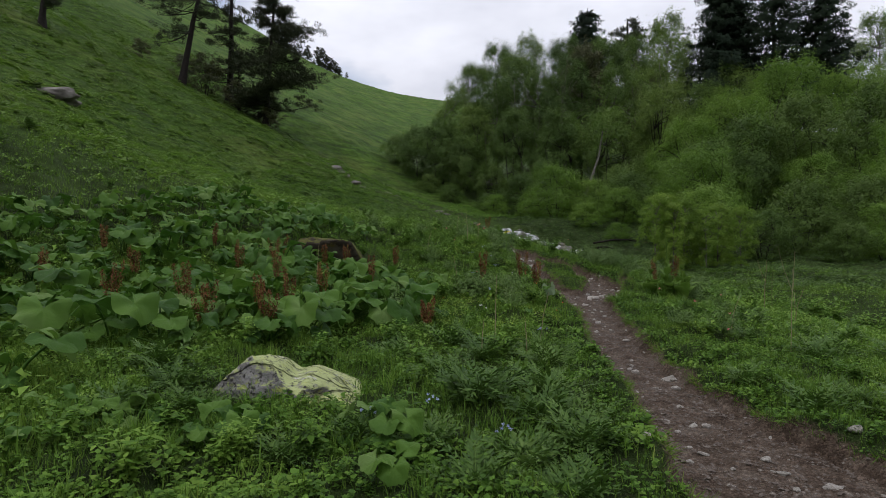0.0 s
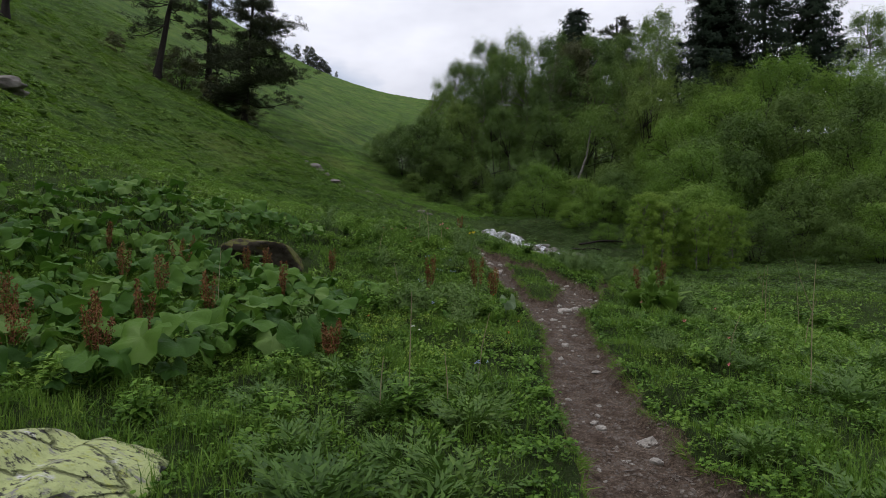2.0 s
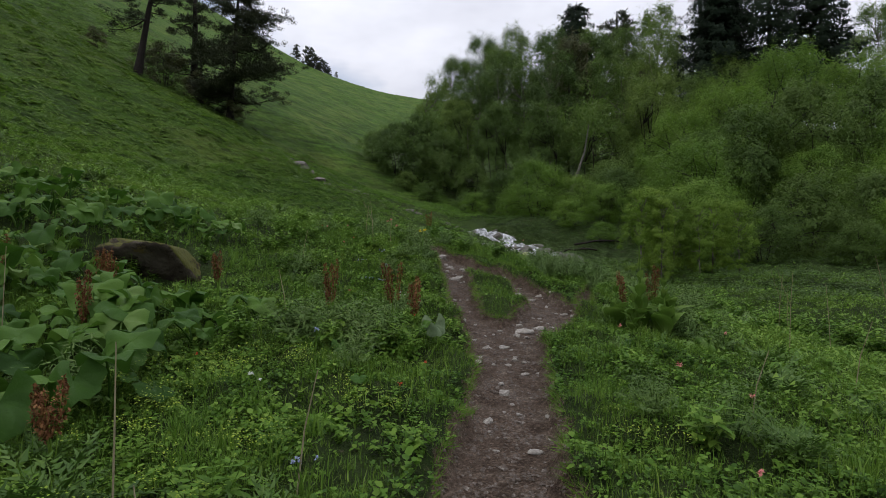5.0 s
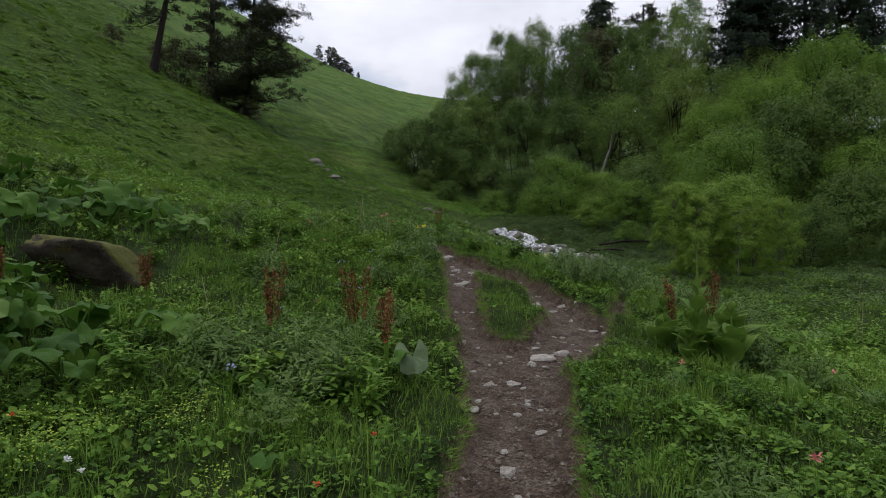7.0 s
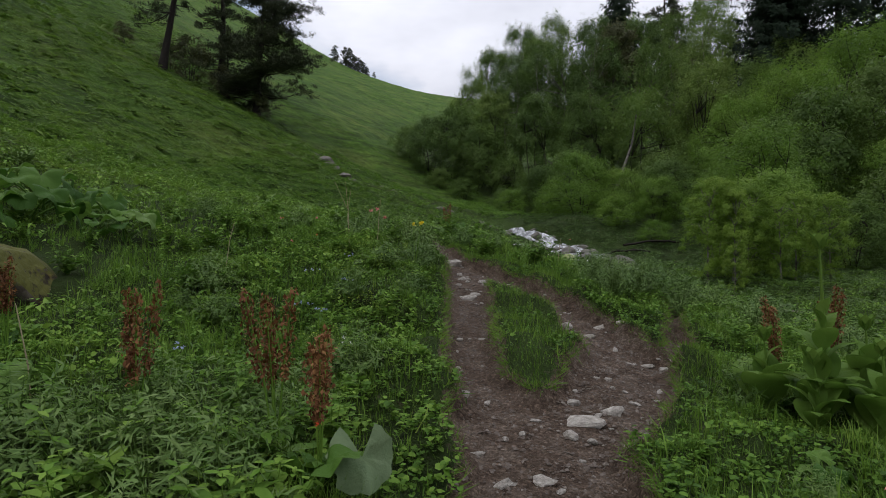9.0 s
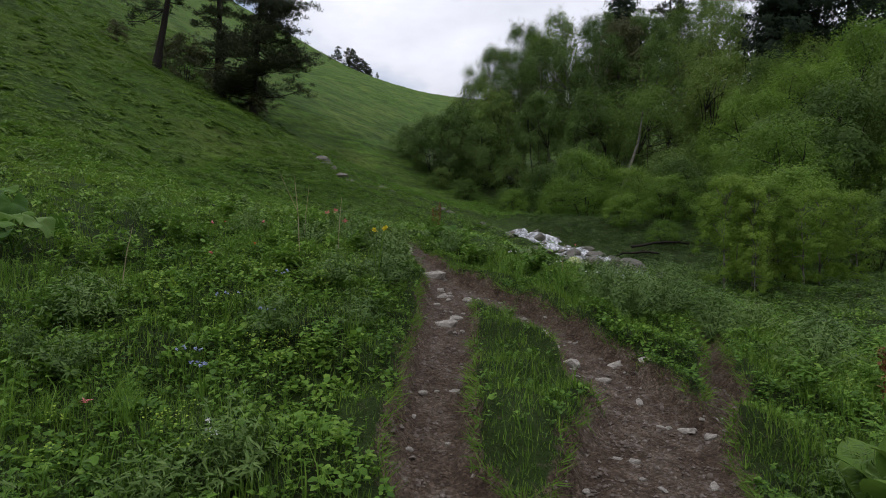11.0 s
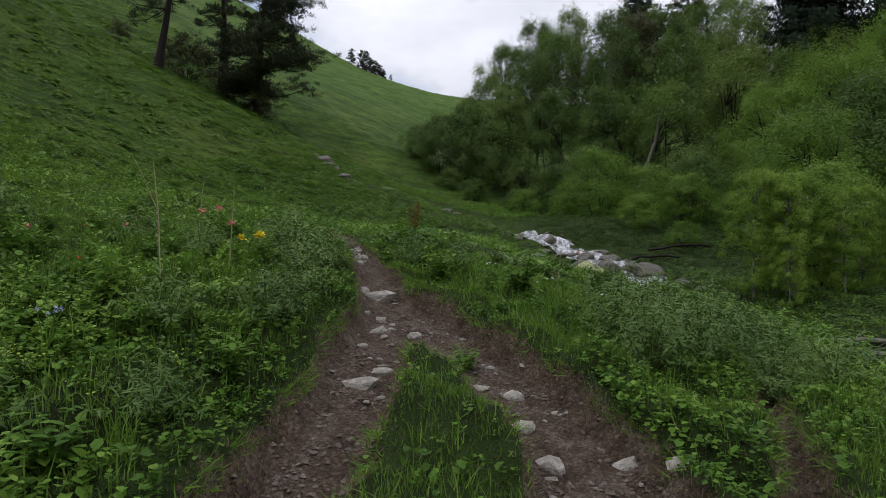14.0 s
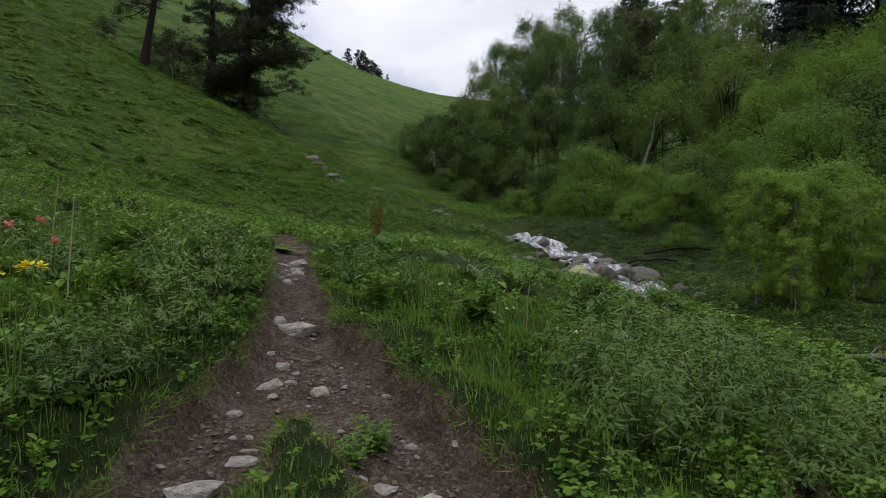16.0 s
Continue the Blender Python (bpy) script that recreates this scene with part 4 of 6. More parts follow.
# broadleaf belt along the stream
birch = broadleaf("birch", "tall birch with drooping fresh green twigs", "birch tree", 21, 18, 5.0, 1, 0.32, 70, 380, 0.215, 0.9, None, BIRCHBARK)
stand(birch, ((4.6, 101, 1.05, 0, 1.0), (9.8, 105, 1.2, 60, 1.08), (15.5, 104, 1.27, 130, 1.1), (39.5, 104, 1.32, 200, 1.15), (20.5, 100, 1.25, 250, 1.08), (72.5, 98, 1.28, 20, 1.05), (26.5, 98, 1.25, 310, 1.05), (32.5, 101, 1.25, 170, 1.05), (11.5, 98, 1.15, 15, 1.0)))
stand(broadleaf("birch", "leafy birch with a pale trunk at the wood's edge", "birch tree", 22, 16, 5.2, 2, 0.08, 88, 360, 0.20, 0.8, None, BIRCHBARK),
      ((1.8, 95, 0.92, 0, 1.0), (7.5, 92, 1.05, 90, 1.0), (12.8, 90, 1.2, 180, 1.02), (18.5, 88, 1.22, 40, 1.05), (24.8, 83, 1.15, 300, 1.05), (30.5, 85, 1.22, 75, 1.05), (35, 92, 1.3, 10, 1.08), (40, 80, 1.2, 230, 1.0), (61, 78, 0.95, 130, 1.0)))
stand(broadleaf("alder", "dense green alder with an uneven crown", "alder tree", 23, 13, 5.0, 3, 0.03, 88, 340, 0.19, 0.4),
      ((4.5, 88, 0.9, 0, 1.0), (10, 83, 0.95, 110, 1.0), (15.5, 79, 1.05, 30, 1.0), (21, 74, 1.05, 200, 0.98), (28, 74, 1.2, 160, 1.02), (34.5, 77, 1.2, 20, 1.02), (42.5, 75, 1.25, 250, 1.0), (52, 72, 1.1, 70, 1.0)))
stand(broadleaf("willow", "broad pale green willow with arching boughs", "willow tree", 24, 13, 5.6, 2, 0.05, 92, 400, 0.175, 0.7, FRESHLEAF),
      ((38.6, 67, 1.3, 0, 1.05), (31, 62, 1.08, 100, 1.0), (46.5, 66, 1.25, 200, 0.95), (25.2, 60, 0.9, 60, 0.92), (56, 64, 1.35, 150, 1.05)))
stand(broadleaf("hornbeam", "young tree with reddish spring leaves", "tree", 25, 14, 4.0, 1, 0.2, 60, 250, 0.25, 0.5, DULLLEAF), ((22.0, 93, 1.45, 0, 1.08), (31.0, 88, 1.15, 90, 1.05)))
lb = thing("leaning_birch", "pale birch trunk leaning out over the bushes", "birch tree", pose(14.6, 66.5, float(land(14.6, 66.5)) - 0.2))
part("trunk", Geo().add(*tube([(0, 0, 0), (1.9, 0.4, 4.5), (3.2, 0.8, 8.2), (3.8, 1.2, 11.5)], (0.20, 0.16, 0.11, 0.05), 7)).mesh("trunk", BIRCHBARK, True), lb)
stem = Geo()
cr = np.random.default_rng(5)
pts = np.array((3.8, 1.2, 11.6)) + cr.normal(0, 1, (700, 3)) * np.array([1.5, 1.5, 1.3])
part("crown", scatter(stem, CARD_V, CARD_T, pts, turns(cr.uniform(0, 6.3, 700), cr.uniform(-1.3, 0.4, 700)), cr.uniform(0.25, 0.5, 700)).mesh("crown", BROADLEAF), lb)
bush = broadleaf("bush", "dense fresh green willow bush near the stream", "bush", 26, 6.5, 4.0, 5, 0.03, 96, 200, 0.165, 0.2, FRESHLEAF)
stand(bush, ((11.2, 58.5, 0.95, 0, 0.9), (17.5, 40.0, 0.85, 200, 0.85), (20.5, 46.5, 1.05, 80, 1.0), (14.8, 34.8, 0.5, 310, 0.95), (33, 42, 0.95, 140, 1.1), (14.6, 57, 0.7, 30, 0.85), (12.4, 50.5, 0.42, 90, 0.8), (15.5, 51.5, 0.55, 240, 0.9), (13.9, 46.5, 0.34, 20, 0.7), (17.6, 48.5, 0.5, 160, 0.8), (9.4, 61.5, 0.5, 70, 0.8), (6.0, 67.5, 0.45, 120, 0.8), (37, 47, 1.1, 260, 1.1), (31.5, 50, 0.9, 190, 0.9), (27.5, 36.5, 0.6, 330, 0.9)))
stand(broadleaf("bush", "dark green bush at the foot of the wood", "bush", 27, 6.5, 4.2, 5, 0.02, 80, 180, 0.22, 0.35, DARKLEAF),
      ((-3.6, 87, 1.1, 0, 1.0), (-0.4, 86, 1.25, 90, 1.1), (2.8, 84, 1.05, 30, 1.1), (6.5, 80, 0.8, 160, 1.0), (9.5, 72, 0.8, 300, 1.0), (19, 62, 1.0, 45, 1.0), (23.5, 52, 1.0, 120, 1.05), (28, 54, 1.15, 10, 1.1), (34, 55, 1.2, 210, 1.2), (41, 56, 1.2, 75, 1.2), (17.2, 54, 0.7, 250, 0.9), (25, 66, 1.1, 190, 1.1), (36.5, 62, 1.1, 330, 1.2), (47, 54, 1.2, 20, 1.2), (-7, 90, 0.8, 80, 0.8), (5.5, 72, 0.5, 20, 0.8), (1.0, 78, 0.5, 200, 0.8), (12.5, 65, 0.7, 100, 0.9), (15.5, 62, 0.6, 40, 0.9), (-2.0, 81, 0.45, 310, 0.8), (21, 38.5, 0.55, 140, 0.9), (25, 41, 0.8, 60, 1.0), (29.5, 40.5, 0.8, 220, 1.0), (34, 38, 0.8, 10, 1.0), (24.5, 35.5, 0.42, 280, 0.9), (30, 35, 0.5, 170, 0.9), (38, 41, 1.0, 95, 1.0)))
stand(broadleaf("young_birch", "slender young birch with light spring leaves", "birch tree", 28, 6.0, 1.7, 1, 0.05, 80, 170, 0.115, 0.0, YOUNGLEAF, BIRCHBARK),
      ((11.9, 33.0, 0.72, 0, 1.0), (12.7, 32.4, 0.62, 100, 1.0), (13.6, 33.2, 0.66, 60, 1.0), (14.6, 32.6, 0.6, 200, 1.0), (15.6, 33.4, 0.62, 20, 1.0), (13.0, 34.4, 0.7, 150, 1.0), (16.6, 32.8, 0.6, 280, 1.0), (12.3, 31.4, 0.4, 30, 1.0)))


# ---- plants of the meadow ----
def butterbur_leaf(seed, stalk=0.55, out=0.28, radius=0.20, tilt=0.5):
    """One large kidney-shaped leaf with a lobed, wavy rim on its own stalk, growing from the origin."""
    r = np.random.default_rng(seed)
    g = Geo()
    k = np.linspace(0, 1, 5)
    p = np.stack([np.zeros(5), out * k ** 1.6, stalk * k ** 0.8], -1)
    g.add(*tube(p, np.linspace(0.013, 0.008, 5), 4))
    rings, spokes = (0.35, 0.7, 1.0), 25
    v = [(0, 0, 0)]
    for ri in rings:
        for j in range(spokes):
            a = math.radians(-152 + 304 * j / (spokes - 1))
            rad = radius * ri * (1 + (0.06 * math.sin(a * 3 + seed) + 0.05 * math.cos(a * 7 + seed) + 0.045 * math.sin(a * 15 + seed)) * ri)
            z = radius * (0.20 * math.sin(a * 2 + seed) * ri + 0.13 * math.sin(a * 5 + seed * 2) * ri ** 2 + 0.16 * math.cos(3 * a + seed) * ri + 0.30 * ri - 0.38 * ri ** 3) + r.normal(0, 0.006)
            v.append((rad * math.sin(a), rad * math.cos(a) * 1.05, z))
    t = []
    for j in range(spokes - 1):
        t.append((0, 1 + j + 1, 1 + j))
        for q in range(2):
            a, b = 1 + q * spokes + j, 1 + (q + 1) * spokes + j
            t += [(a, a + 1, b + 1), (a, b + 1, b)]
    v = np.array(v)
    c, s = math.cos(-tilt), math.sin(-tilt)
    v = np.stack([v[:, 0], c * v[:, 1] - s * v[:, 2], s * v[:, 1] + c * v[:, 2]], -1) + p[-1]
    g.add(v, t)
    return g.mesh("leaf", BUTTERBUR, True)


BUTTERBUR_LEAVES = [butterbur_leaf(3, 0.34, 0.24, 0.17, 0.25), butterbur_leaf(5, 0.38, 0.28, 0.20, 0.75), butterbur_leaf(8, 0.28, 0.36, 0.15, 1.05), butterbur_leaf(11, 0.44, 0.16, 0.18, -0.5), butterbur_leaf(14, 0.20, 0.34, 0.13, 0.55)]


def butterbur(x, y, size, count=6):
    root = thing("butterbur", "butterbur plant with large rounded green leaves", "plant", on_land(x, y, -0.03, rng.uniform(0, 360), size), "butterburs of the meadow")
    for k in range(count):
        part("leaf", BUTTERBUR_LEAVES[(k + int(x * 7)) % 5], root, m=pose(rng.uniform(-0.06, 0.06), rng.uniform(-0.06, 0.06), 0, 0, 0, k * 360 / count + rng.uniform(-25, 25)) @ Matrix.Diagonal((*[rng.uniform(0.6, 1.2)] * 3, 1)))
    return root


spots = []
for k in range(4000):
    x, y = rng.uniform(-10, 0.2), rng.uniform(6.0, 19.0)
    inside = ((x + 4.4) / 4.4) ** 2 + ((y - 10.6) / 4.6) ** 2 < 1 or (((x + 4.6) / 2.6) ** 2 + ((y - 15.4) / 2.0) ** 2 < 1)
    along = min(1, max(0, ((x + 2.7) * 2.7 - (y - 14.2) * 4.2) / 24.9))
    boulder_b = math.hypot(x + 2.7 - 2.7 * along, y - 14.2 + 4.2 * along) < 1.25 - 0.4 * along
    boulder_a = ((x + 1.32) / 1.0) ** 2 + ((y - 5.35) / 0.9) ** 2 < 1
    if inside and not boulder_a and not boulder_b and all((x - a) ** 2 + (y - b) ** 2 > 0.36 for a, b, _ in spots):
        spots.append((x, y, rng.uniform(0.75, 1.25)))
    if len(spots) >= 150:
        break
for x, y, s in spots:
    butterbur(x, y, s, 8 if y < 13 else 6)
for x, y, s, c in ((-1.2, 10.6, 1.1, 7), (-0.9, 11.3, 1.0, 7), (-1.6, 11.5, 1.1, 7), (-0.5, 10.5, 0.9, 6), (-1.0, 9.9, 1.0, 7), (-2.2, 12.2, 0.8, 6), (-2.55, 12.7, 0.9, 7), (-2.0, 11.9, 0.9, 7), (-3.0, 12.9, 0.95, 7), (1.75, 10.75, 0.7, 3), (0.9, 10.5, 0.6, 4), (-0.2, 11.6, 0.9, 6), (1.35, 9.4, 0.4, 3), (-4.2, 5.2, 1.1, 6), (-3.4, 4.6, 1.0, 6), (-3.0, 6.2, 1.1, 6), (1.9, 22.6, 0.9, 4), (2.5, 23.2, 0.8, 4), (5.3, 12.0, 0.6, 4), (4.3, 11.7, 0.4, 4)):
    butterbur(x, y, s, c)


pale = butterbur_leaf(7, 0.20, 0.10, 0.14, 0.95)
pale.materials[0] = PALELEAF
place("fallen_leaf", pale, "pale grey-green butterbur leaf turned over beside the path", "leaf", 1.93, 10.95, 0.0, 1.0, 205)


def herb_bush(seed, fronds=30, length=0.5, pairs=13, leaflet=0.085, broad=1.0):
    """Arching fronds out of one root, each with pairs of narrow leaflets."""
    r = np.random.default_rng(seed)
    g, stalks = Geo(), Geo()
    for f in range(fronds):
        a, ln = r.uniform(0, 2 * math.pi), length * r.uniform(0.55, 1.15)
        lift, bend = r.uniform(0.75, 1.5), r.uniform(0.6, 1.5)
        k = np.linspace(0, 1, 6)
        th = lift - bend * k
        step = ln / 5
        rad = np.concatenate([[0], np.cumsum(np.cos(th[1:]) * step)])
        z = np.concatenate([[0], np.cumsum(np.sin(th[1:]) * step)])
        x0, y0 = r.normal(0, 0.07, 2)
        p = np.stack([x0 + math.cos(a) * rad, y0 + math.sin(a) * rad, z], -1)
        w = np.array([-math.sin(a), math.cos(a), 0]) * 0.004
        stalks.add([p[0] - w, p[0] + w, p[3] + w * 0.6, p[3] - w * 0.6, p[5]], [(0, 1, 2), (0, 2, 3), (3, 2, 4)])
        u = np.repeat(np.linspace(0.16, 1, pairs), 2)
        q = np.stack([np.interp(u, k, p[:, c]) for c in range(3)], -1)
        tu = np.interp(u, k, th)
        tan = np.stack([math.cos(a) * np.cos(tu), math.sin(a) * np.cos(tu), np.sin(tu)], -1)
        nor = np.stack([-math.cos(a) * np.sin(tu), -math.sin(a) * np.sin(tu), np.cos(tu)], -1)
        side = np.where(np.arange(2 * pairs) % 2, 1.0, -1.0)[:, None] * np.array([-math.sin(a), math.cos(a), 0])
        m = 2 * pairs
        way = side * (1.05 - 0.6 * u)[:, None] + tan * (0.35 + 0.6 * u)[:, None] + r.normal(0, 0.15, (m, 3))
        up = unit(nor + r.normal(0, 0.28, (m, 3)))
        s = leaflet * (0.35 + 0.9 * np.sin(np.clip(u * 0.9 + 0.08, 0, 1) * math.pi)) * r.uniform(0.75, 1.2, m)
        scatter(g, NARROW_V * np.array([broad, 1, 1]), TRI_T, q, laid(up, way), s, unit(up + np.array([0, 0, 0.5])))
    return stalks, g


def brush_herb(seed, stems=46, height=0.5, spread=0.42, leaves=21, leaf=0.072, broad=0.66):
    """A mound of arching stems that carry narrow leaves, thickest towards their tips."""
    r = np.random.default_rng(seed)
    g, stalks = Geo(), Geo()
    k = np.linspace(0, 1, 5)
    for f in range(stems):
        a, f_out = f * 2.4 + r.uniform(0, 0.6), math.sqrt((f + 0.5) / stems)
        out, h = spread * f_out * r.uniform(0.85, 1.15), height * (1 - 0.66 * f_out ** 3) * r.uniform(0.75, 1.15)
        p = np.stack([math.cos(a) * out * k ** 1.3, math.sin(a) * out * k ** 1.3, h * k ** 0.85], -1)
        w = np.array([-math.sin(a), math.cos(a), 0]) * 0.004
        stalks.add([p[0] - w, p[0] + w, p[3] + w * 0.6, p[3] - w * 0.6, p[4]], [(0, 1, 2), (0, 2, 3), (3, 2, 4)])
        u = r.uniform(0.12, 1, leaves) ** 0.6
        q = np.stack([np.interp(u, k, p[:, c]) for c in range(3)], -1)
        b = r.uniform(0, 2 * math.pi, leaves)
        tip = unit(p[4] - p[2])
        way = np.stack([np.cos(b), np.sin(b), np.full(leaves, 0.05)], -1) * r.uniform(0.5, 1.1, leaves)[:, None] + tip * (0.25 + 0.6 * u)[:, None]
        dome = np.array([math.cos(a) * f_out * 0.9, math.sin(a) * f_out * 0.9, 0.7])
        up = unit(dome + r.normal(0, 0.22, (leaves, 3)))
        scatter(g, NARROW_V * np.array([broad, 1, 1]), TRI_T, q, laid(up, way), leaf * r.uniform(0.6, 1.25, leaves), up)
    return stalks, g


def leafy_herb(seed, stems=13, height=0.55, spread=0.30, pairs=5, leaf=0.125):
    """Upright stems with pairs of drooping, folded oval leaves."""
    r = np.random.default_rng(seed)
    g, stalks = Geo(), Geo()
    k = np.linspace(0, 1, 4)
    for f in range(stems):
        a, out, h = f * 2.4 + r.uniform(0, 0.8), spread * math.sqrt((f + 0.4) / stems), height * r.uniform(0.55, 1.1)
        p = np.stack([math.cos(a) * out * k, math.sin(a) * out * k, h * k ** 0.9], -1)
        stalks.add(*tube(p, np.linspace(0.006, 0.003, 4), 3))
        m = pairs * 2 + 2
        u = np.append(np.repeat(np.linspace(0.22, 0.95, pairs), 2), (1, 1))
        b = np.arange(m) * math.pi + np.append(np.repeat(np.arange(pairs), 2), (pairs, pairs)) * 1.57 + r.uniform(0, 6)
        q = np.stack([np.interp(u, k, p[:, c]) for c in range(3)], -1)
        size = leaf * (0.55 + 0.75 * np.sin(np.clip(u, 0.05, 0.97) * math.pi)) * r.uniform(0.8, 1.2, m)
        scatter(g, LEAF_V * np.array([0.85, 1, 1]), LEAF_T, q, turns(b, r.uniform(-0.45, 0.5, m)), size)
    return stalks, g


def pair(geos, material):
    """The two meshes of a plant: its stems and its leaves."""
    return geos[0].mesh("stalk", material), geos[1].mesh("foliage", material)


FEATHERY = [pair(brush_herb(50 + k), SILVER) for k in range(3)]
MOUNDS = [pair(brush_herb(80 + k, 110, 0.72, 0.62, 23, 0.075), SILVER) for k in range(2)]
THISTLY = [pair(herb_bush(70 + k, 40, 0.50, 12, 0.088, 1.05), THISTLE) for k in range(3)]
BRUSHY = [herb_bush(55 + k, 34, 0.52, 10, 0.085, 1.5)[1] for k in range(2)]
TALLHERB = [pair(leafy_herb(60 + k), HERB) for k in range(3)]
FEATHER_SPOTS = [(4.35, 16.75, 1.3), (4.85, 17.2, 1.35), (4.3, 17.5, 1.25), (5.2, 17.9, 1.25), (3.8, 18.0, 0.9), (5.4, 17.1, 1.25), (1.7, 17.0, 0.9), (1.4, 17.5, 1.05), (1.55, 18.1, 0.9), (1.05, 18.6, 1.0), (0.75, 19.2, 1.1), (0.6, 19.9, 1.1), (0.3, 20.6, 1.1), (-0.1, 21.4, 1.0), (1.72, 16.4, 0.85), (0.3, 18.5, 1.0), (0.5, 17.5, 1.0),
                 (2.6, 18.7, 1.0), (2.2, 19.5, 1.0), (1.9, 20.4, 1.1), (1.7, 21.3, 1.1), (3.0, 16.6, 0.55), (1.75, 14.7, 0.75), (1.8, 15.3, 0.7), (1.72, 16.0, 0.75), (1.4, 15.4, 0.8), (1.2, 14.3, 0.8), (-0.2, 19.6, 1.1), (-0.6, 18.3, 1.0), (-1.4, 19.4, 1.1), (-2.1, 18.2, 1.0), (-1.1, 17.2, 0.9),
                 (1.15, 6.2, 1.0), (0.65, 5.5, 1.1), (1.2, 7.2, 0.9), (0.3, 4.7, 1.1), (0.75, 4.4, 1.0), (0.0, 5.6, 0.9), (0.55, 6.6, 1.1), (0.1, 7.3, 1.1), (-0.5, 6.6, 0.9), (-1.3, 8.4, 1.2), (-0.7, 9.0, 1.1), (-1.7, 9.4, 1.0),
                 (0.45, 10.9, 1.1), (0.0, 10.5, 1.0), (0.9, 11.0, 0.9), (-2.2, 4.9, 0.9), (-2.6, 5.4, 1.0), (-1.9, 4.4, 0.8), (-0.6, 4.0, 0.7), (3.5, 18.6, 1.1), (4.1, 18.2, 1.0), (4.7, 18.7, 1.1), (5.2, 18.6, 1.0), (4.4, 19.6, 1.0), (3.3, 19.4, 0.8), (5.6, 19.5, 0.9),
                 (6.3, 18.4, 1.1), (7.0, 19.2, 1.1), (6.0, 17.4, 1.0), (6.8, 17.7, 1.2), (7.8, 19.0, 1.2), (5.4, 12.5, 1.0), (4.5, 13.0, 0.9), (5.1, 13.3, 0.9), (4.7, 7.4, 1.0), (5.4, 8.1, 1.1), (4.1, 8.6, 0.9), (6.5, 9.5, 1.2), (5.2, 10.0, 1.0), (3.9, 10.1, 0.8), (5.8, 11.2, 1.0),
                 (2.92, 16.4, 0.45), (2.8, 19.2, 0.9), (2.4, 20.4, 1.0), (0.9, 18.0, 0.8), (1.2, 17.2, 0.7), (-0.1, 3.9, 0.8), (0.5, 3.7, 0.9), (-1.0, 3.6, 0.7), (0.9, 10.75, 1.15), (1.2, 10.65, 1.15), (1.5, 10.6, 1.0), (0.6, 10.85, 1.1), (1.72, 10.45, 0.7), (1.35, 11.45, 0.9), (1.55, 11.85, 0.8), (1.1, 11.8, 0.9), (1.72, 11.4, 0.65), (0.7, 11.6, 0.9), (1.15, 11.1, 0.8), (-2.05, 4.3, 0.7), (-1.7, 4.0, 0.5), (-2.4, 4.3, 0.9), (0.95, 3.9, 0.9), (0.9, 5.0, 1.0), (1.05, 4.5, 0.9), (0.75, 3.3, 0.8), (0.2, 3.3, 0.8), (4.1, 16.3, 0.7), (4.6, 17.7, 1.0), (5.9, 18.9, 1.1), (5.0, 19.5, 1.2), (3.8, 19.8, 1.0), (6.6, 20.2, 1.2), (5.6, 20.6, 1.2), (4.8, 21.0, 1.2), (3.4, 21.2, 1.0), (4.4, 16.9, 0.9), (5.0, 16.1, 1.0), (5.7, 15.6, 1.1), (5.4, 14.6, 0.9), (6.4, 14.9, 1.2), (6.2, 16.4, 1.2), (7.2, 16.4, 1.3), (7.4, 15.2, 1.1)]
for k in range(900):
    x, y = rng.uniform(-12, 11), rng.uniform(3.0, 34)
    if trodden(x, y) > 0.01 or trodden(x + 0.3, y) > 0.01 or trodden(x - 0.3, y) > 0.01 or ((x + 1.32) / 1.0) ** 2 + ((y - 5.2) / 1.0) ** 2 < 1 or ((x + 2.3) / 1.7) ** 2 + ((y - 13.0) / 2.2) ** 2 < 1:
        continue
    if wave(x, y, 4.0, 12) < -0.05 or any((x - a) ** 2 + (y - b) ** 2 < 0.3 for a, b, _ in FEATHER_SPOTS):
        continue
    FEATHER_SPOTS.append((x, y, rng.uniform(0.6, 1.15)))
    if len(FEATHER_SPOTS) >= 150:
        break
while len(FEATHER_SPOTS) < 182:
    x, y = rng.uniform(2.8, 8), rng.uniform(3.5, 15)
    if trodden(x, y) < 0.01 and trodden(x - 0.3, y) < 0.01 and trodden(x + 0.3, y) < 0.01:
        FEATHER_SPOTS.append((x, y, rng.uniform(0.35, 0.6)))
# thick patches on both sides of the trail
while len(FEATHER_SPOTS) < 225:
    left = rng.random() < 0.65
    x, y = (rng.uniform(-3.6, 1.7), rng.uniform(5.5, 18)) if left else (rng.uniform(3.3, 7.5), rng.uniform(5, 17))
    clear = max(trodden(x, y), trodden(x - 0.35, y), trodden(x + 0.35, y)) < 0.01 and ((x + 1.36) / 1.0) ** 2 + ((y - 5.0) / 1.0) ** 2 > 1 and ((x + 1.5) / 1.4) ** 2 + ((y - 12.6) / 1.8) ** 2 > 1
    if clear and wave(x, y, 2.6, 33) > 0.12 and not (2.2 < x < 4.6 and y > 11.5):
        FEATHER_SPOTS.append((x, y, rng.uniform(0.5, 0.95)))
# rank growth on the bank above the stream
while len(FEATHER_SPOTS) < 275:
    x, y = rng.uniform(5.5, 10.8), rng.uniform(16.5, 33)
    if x < float(smooth_table(y, STREAM_Y, STREAM_X)) - 0.8:
        FEATHER_SPOTS.append((x, y, rng.uniform(0.7, 1.3)))
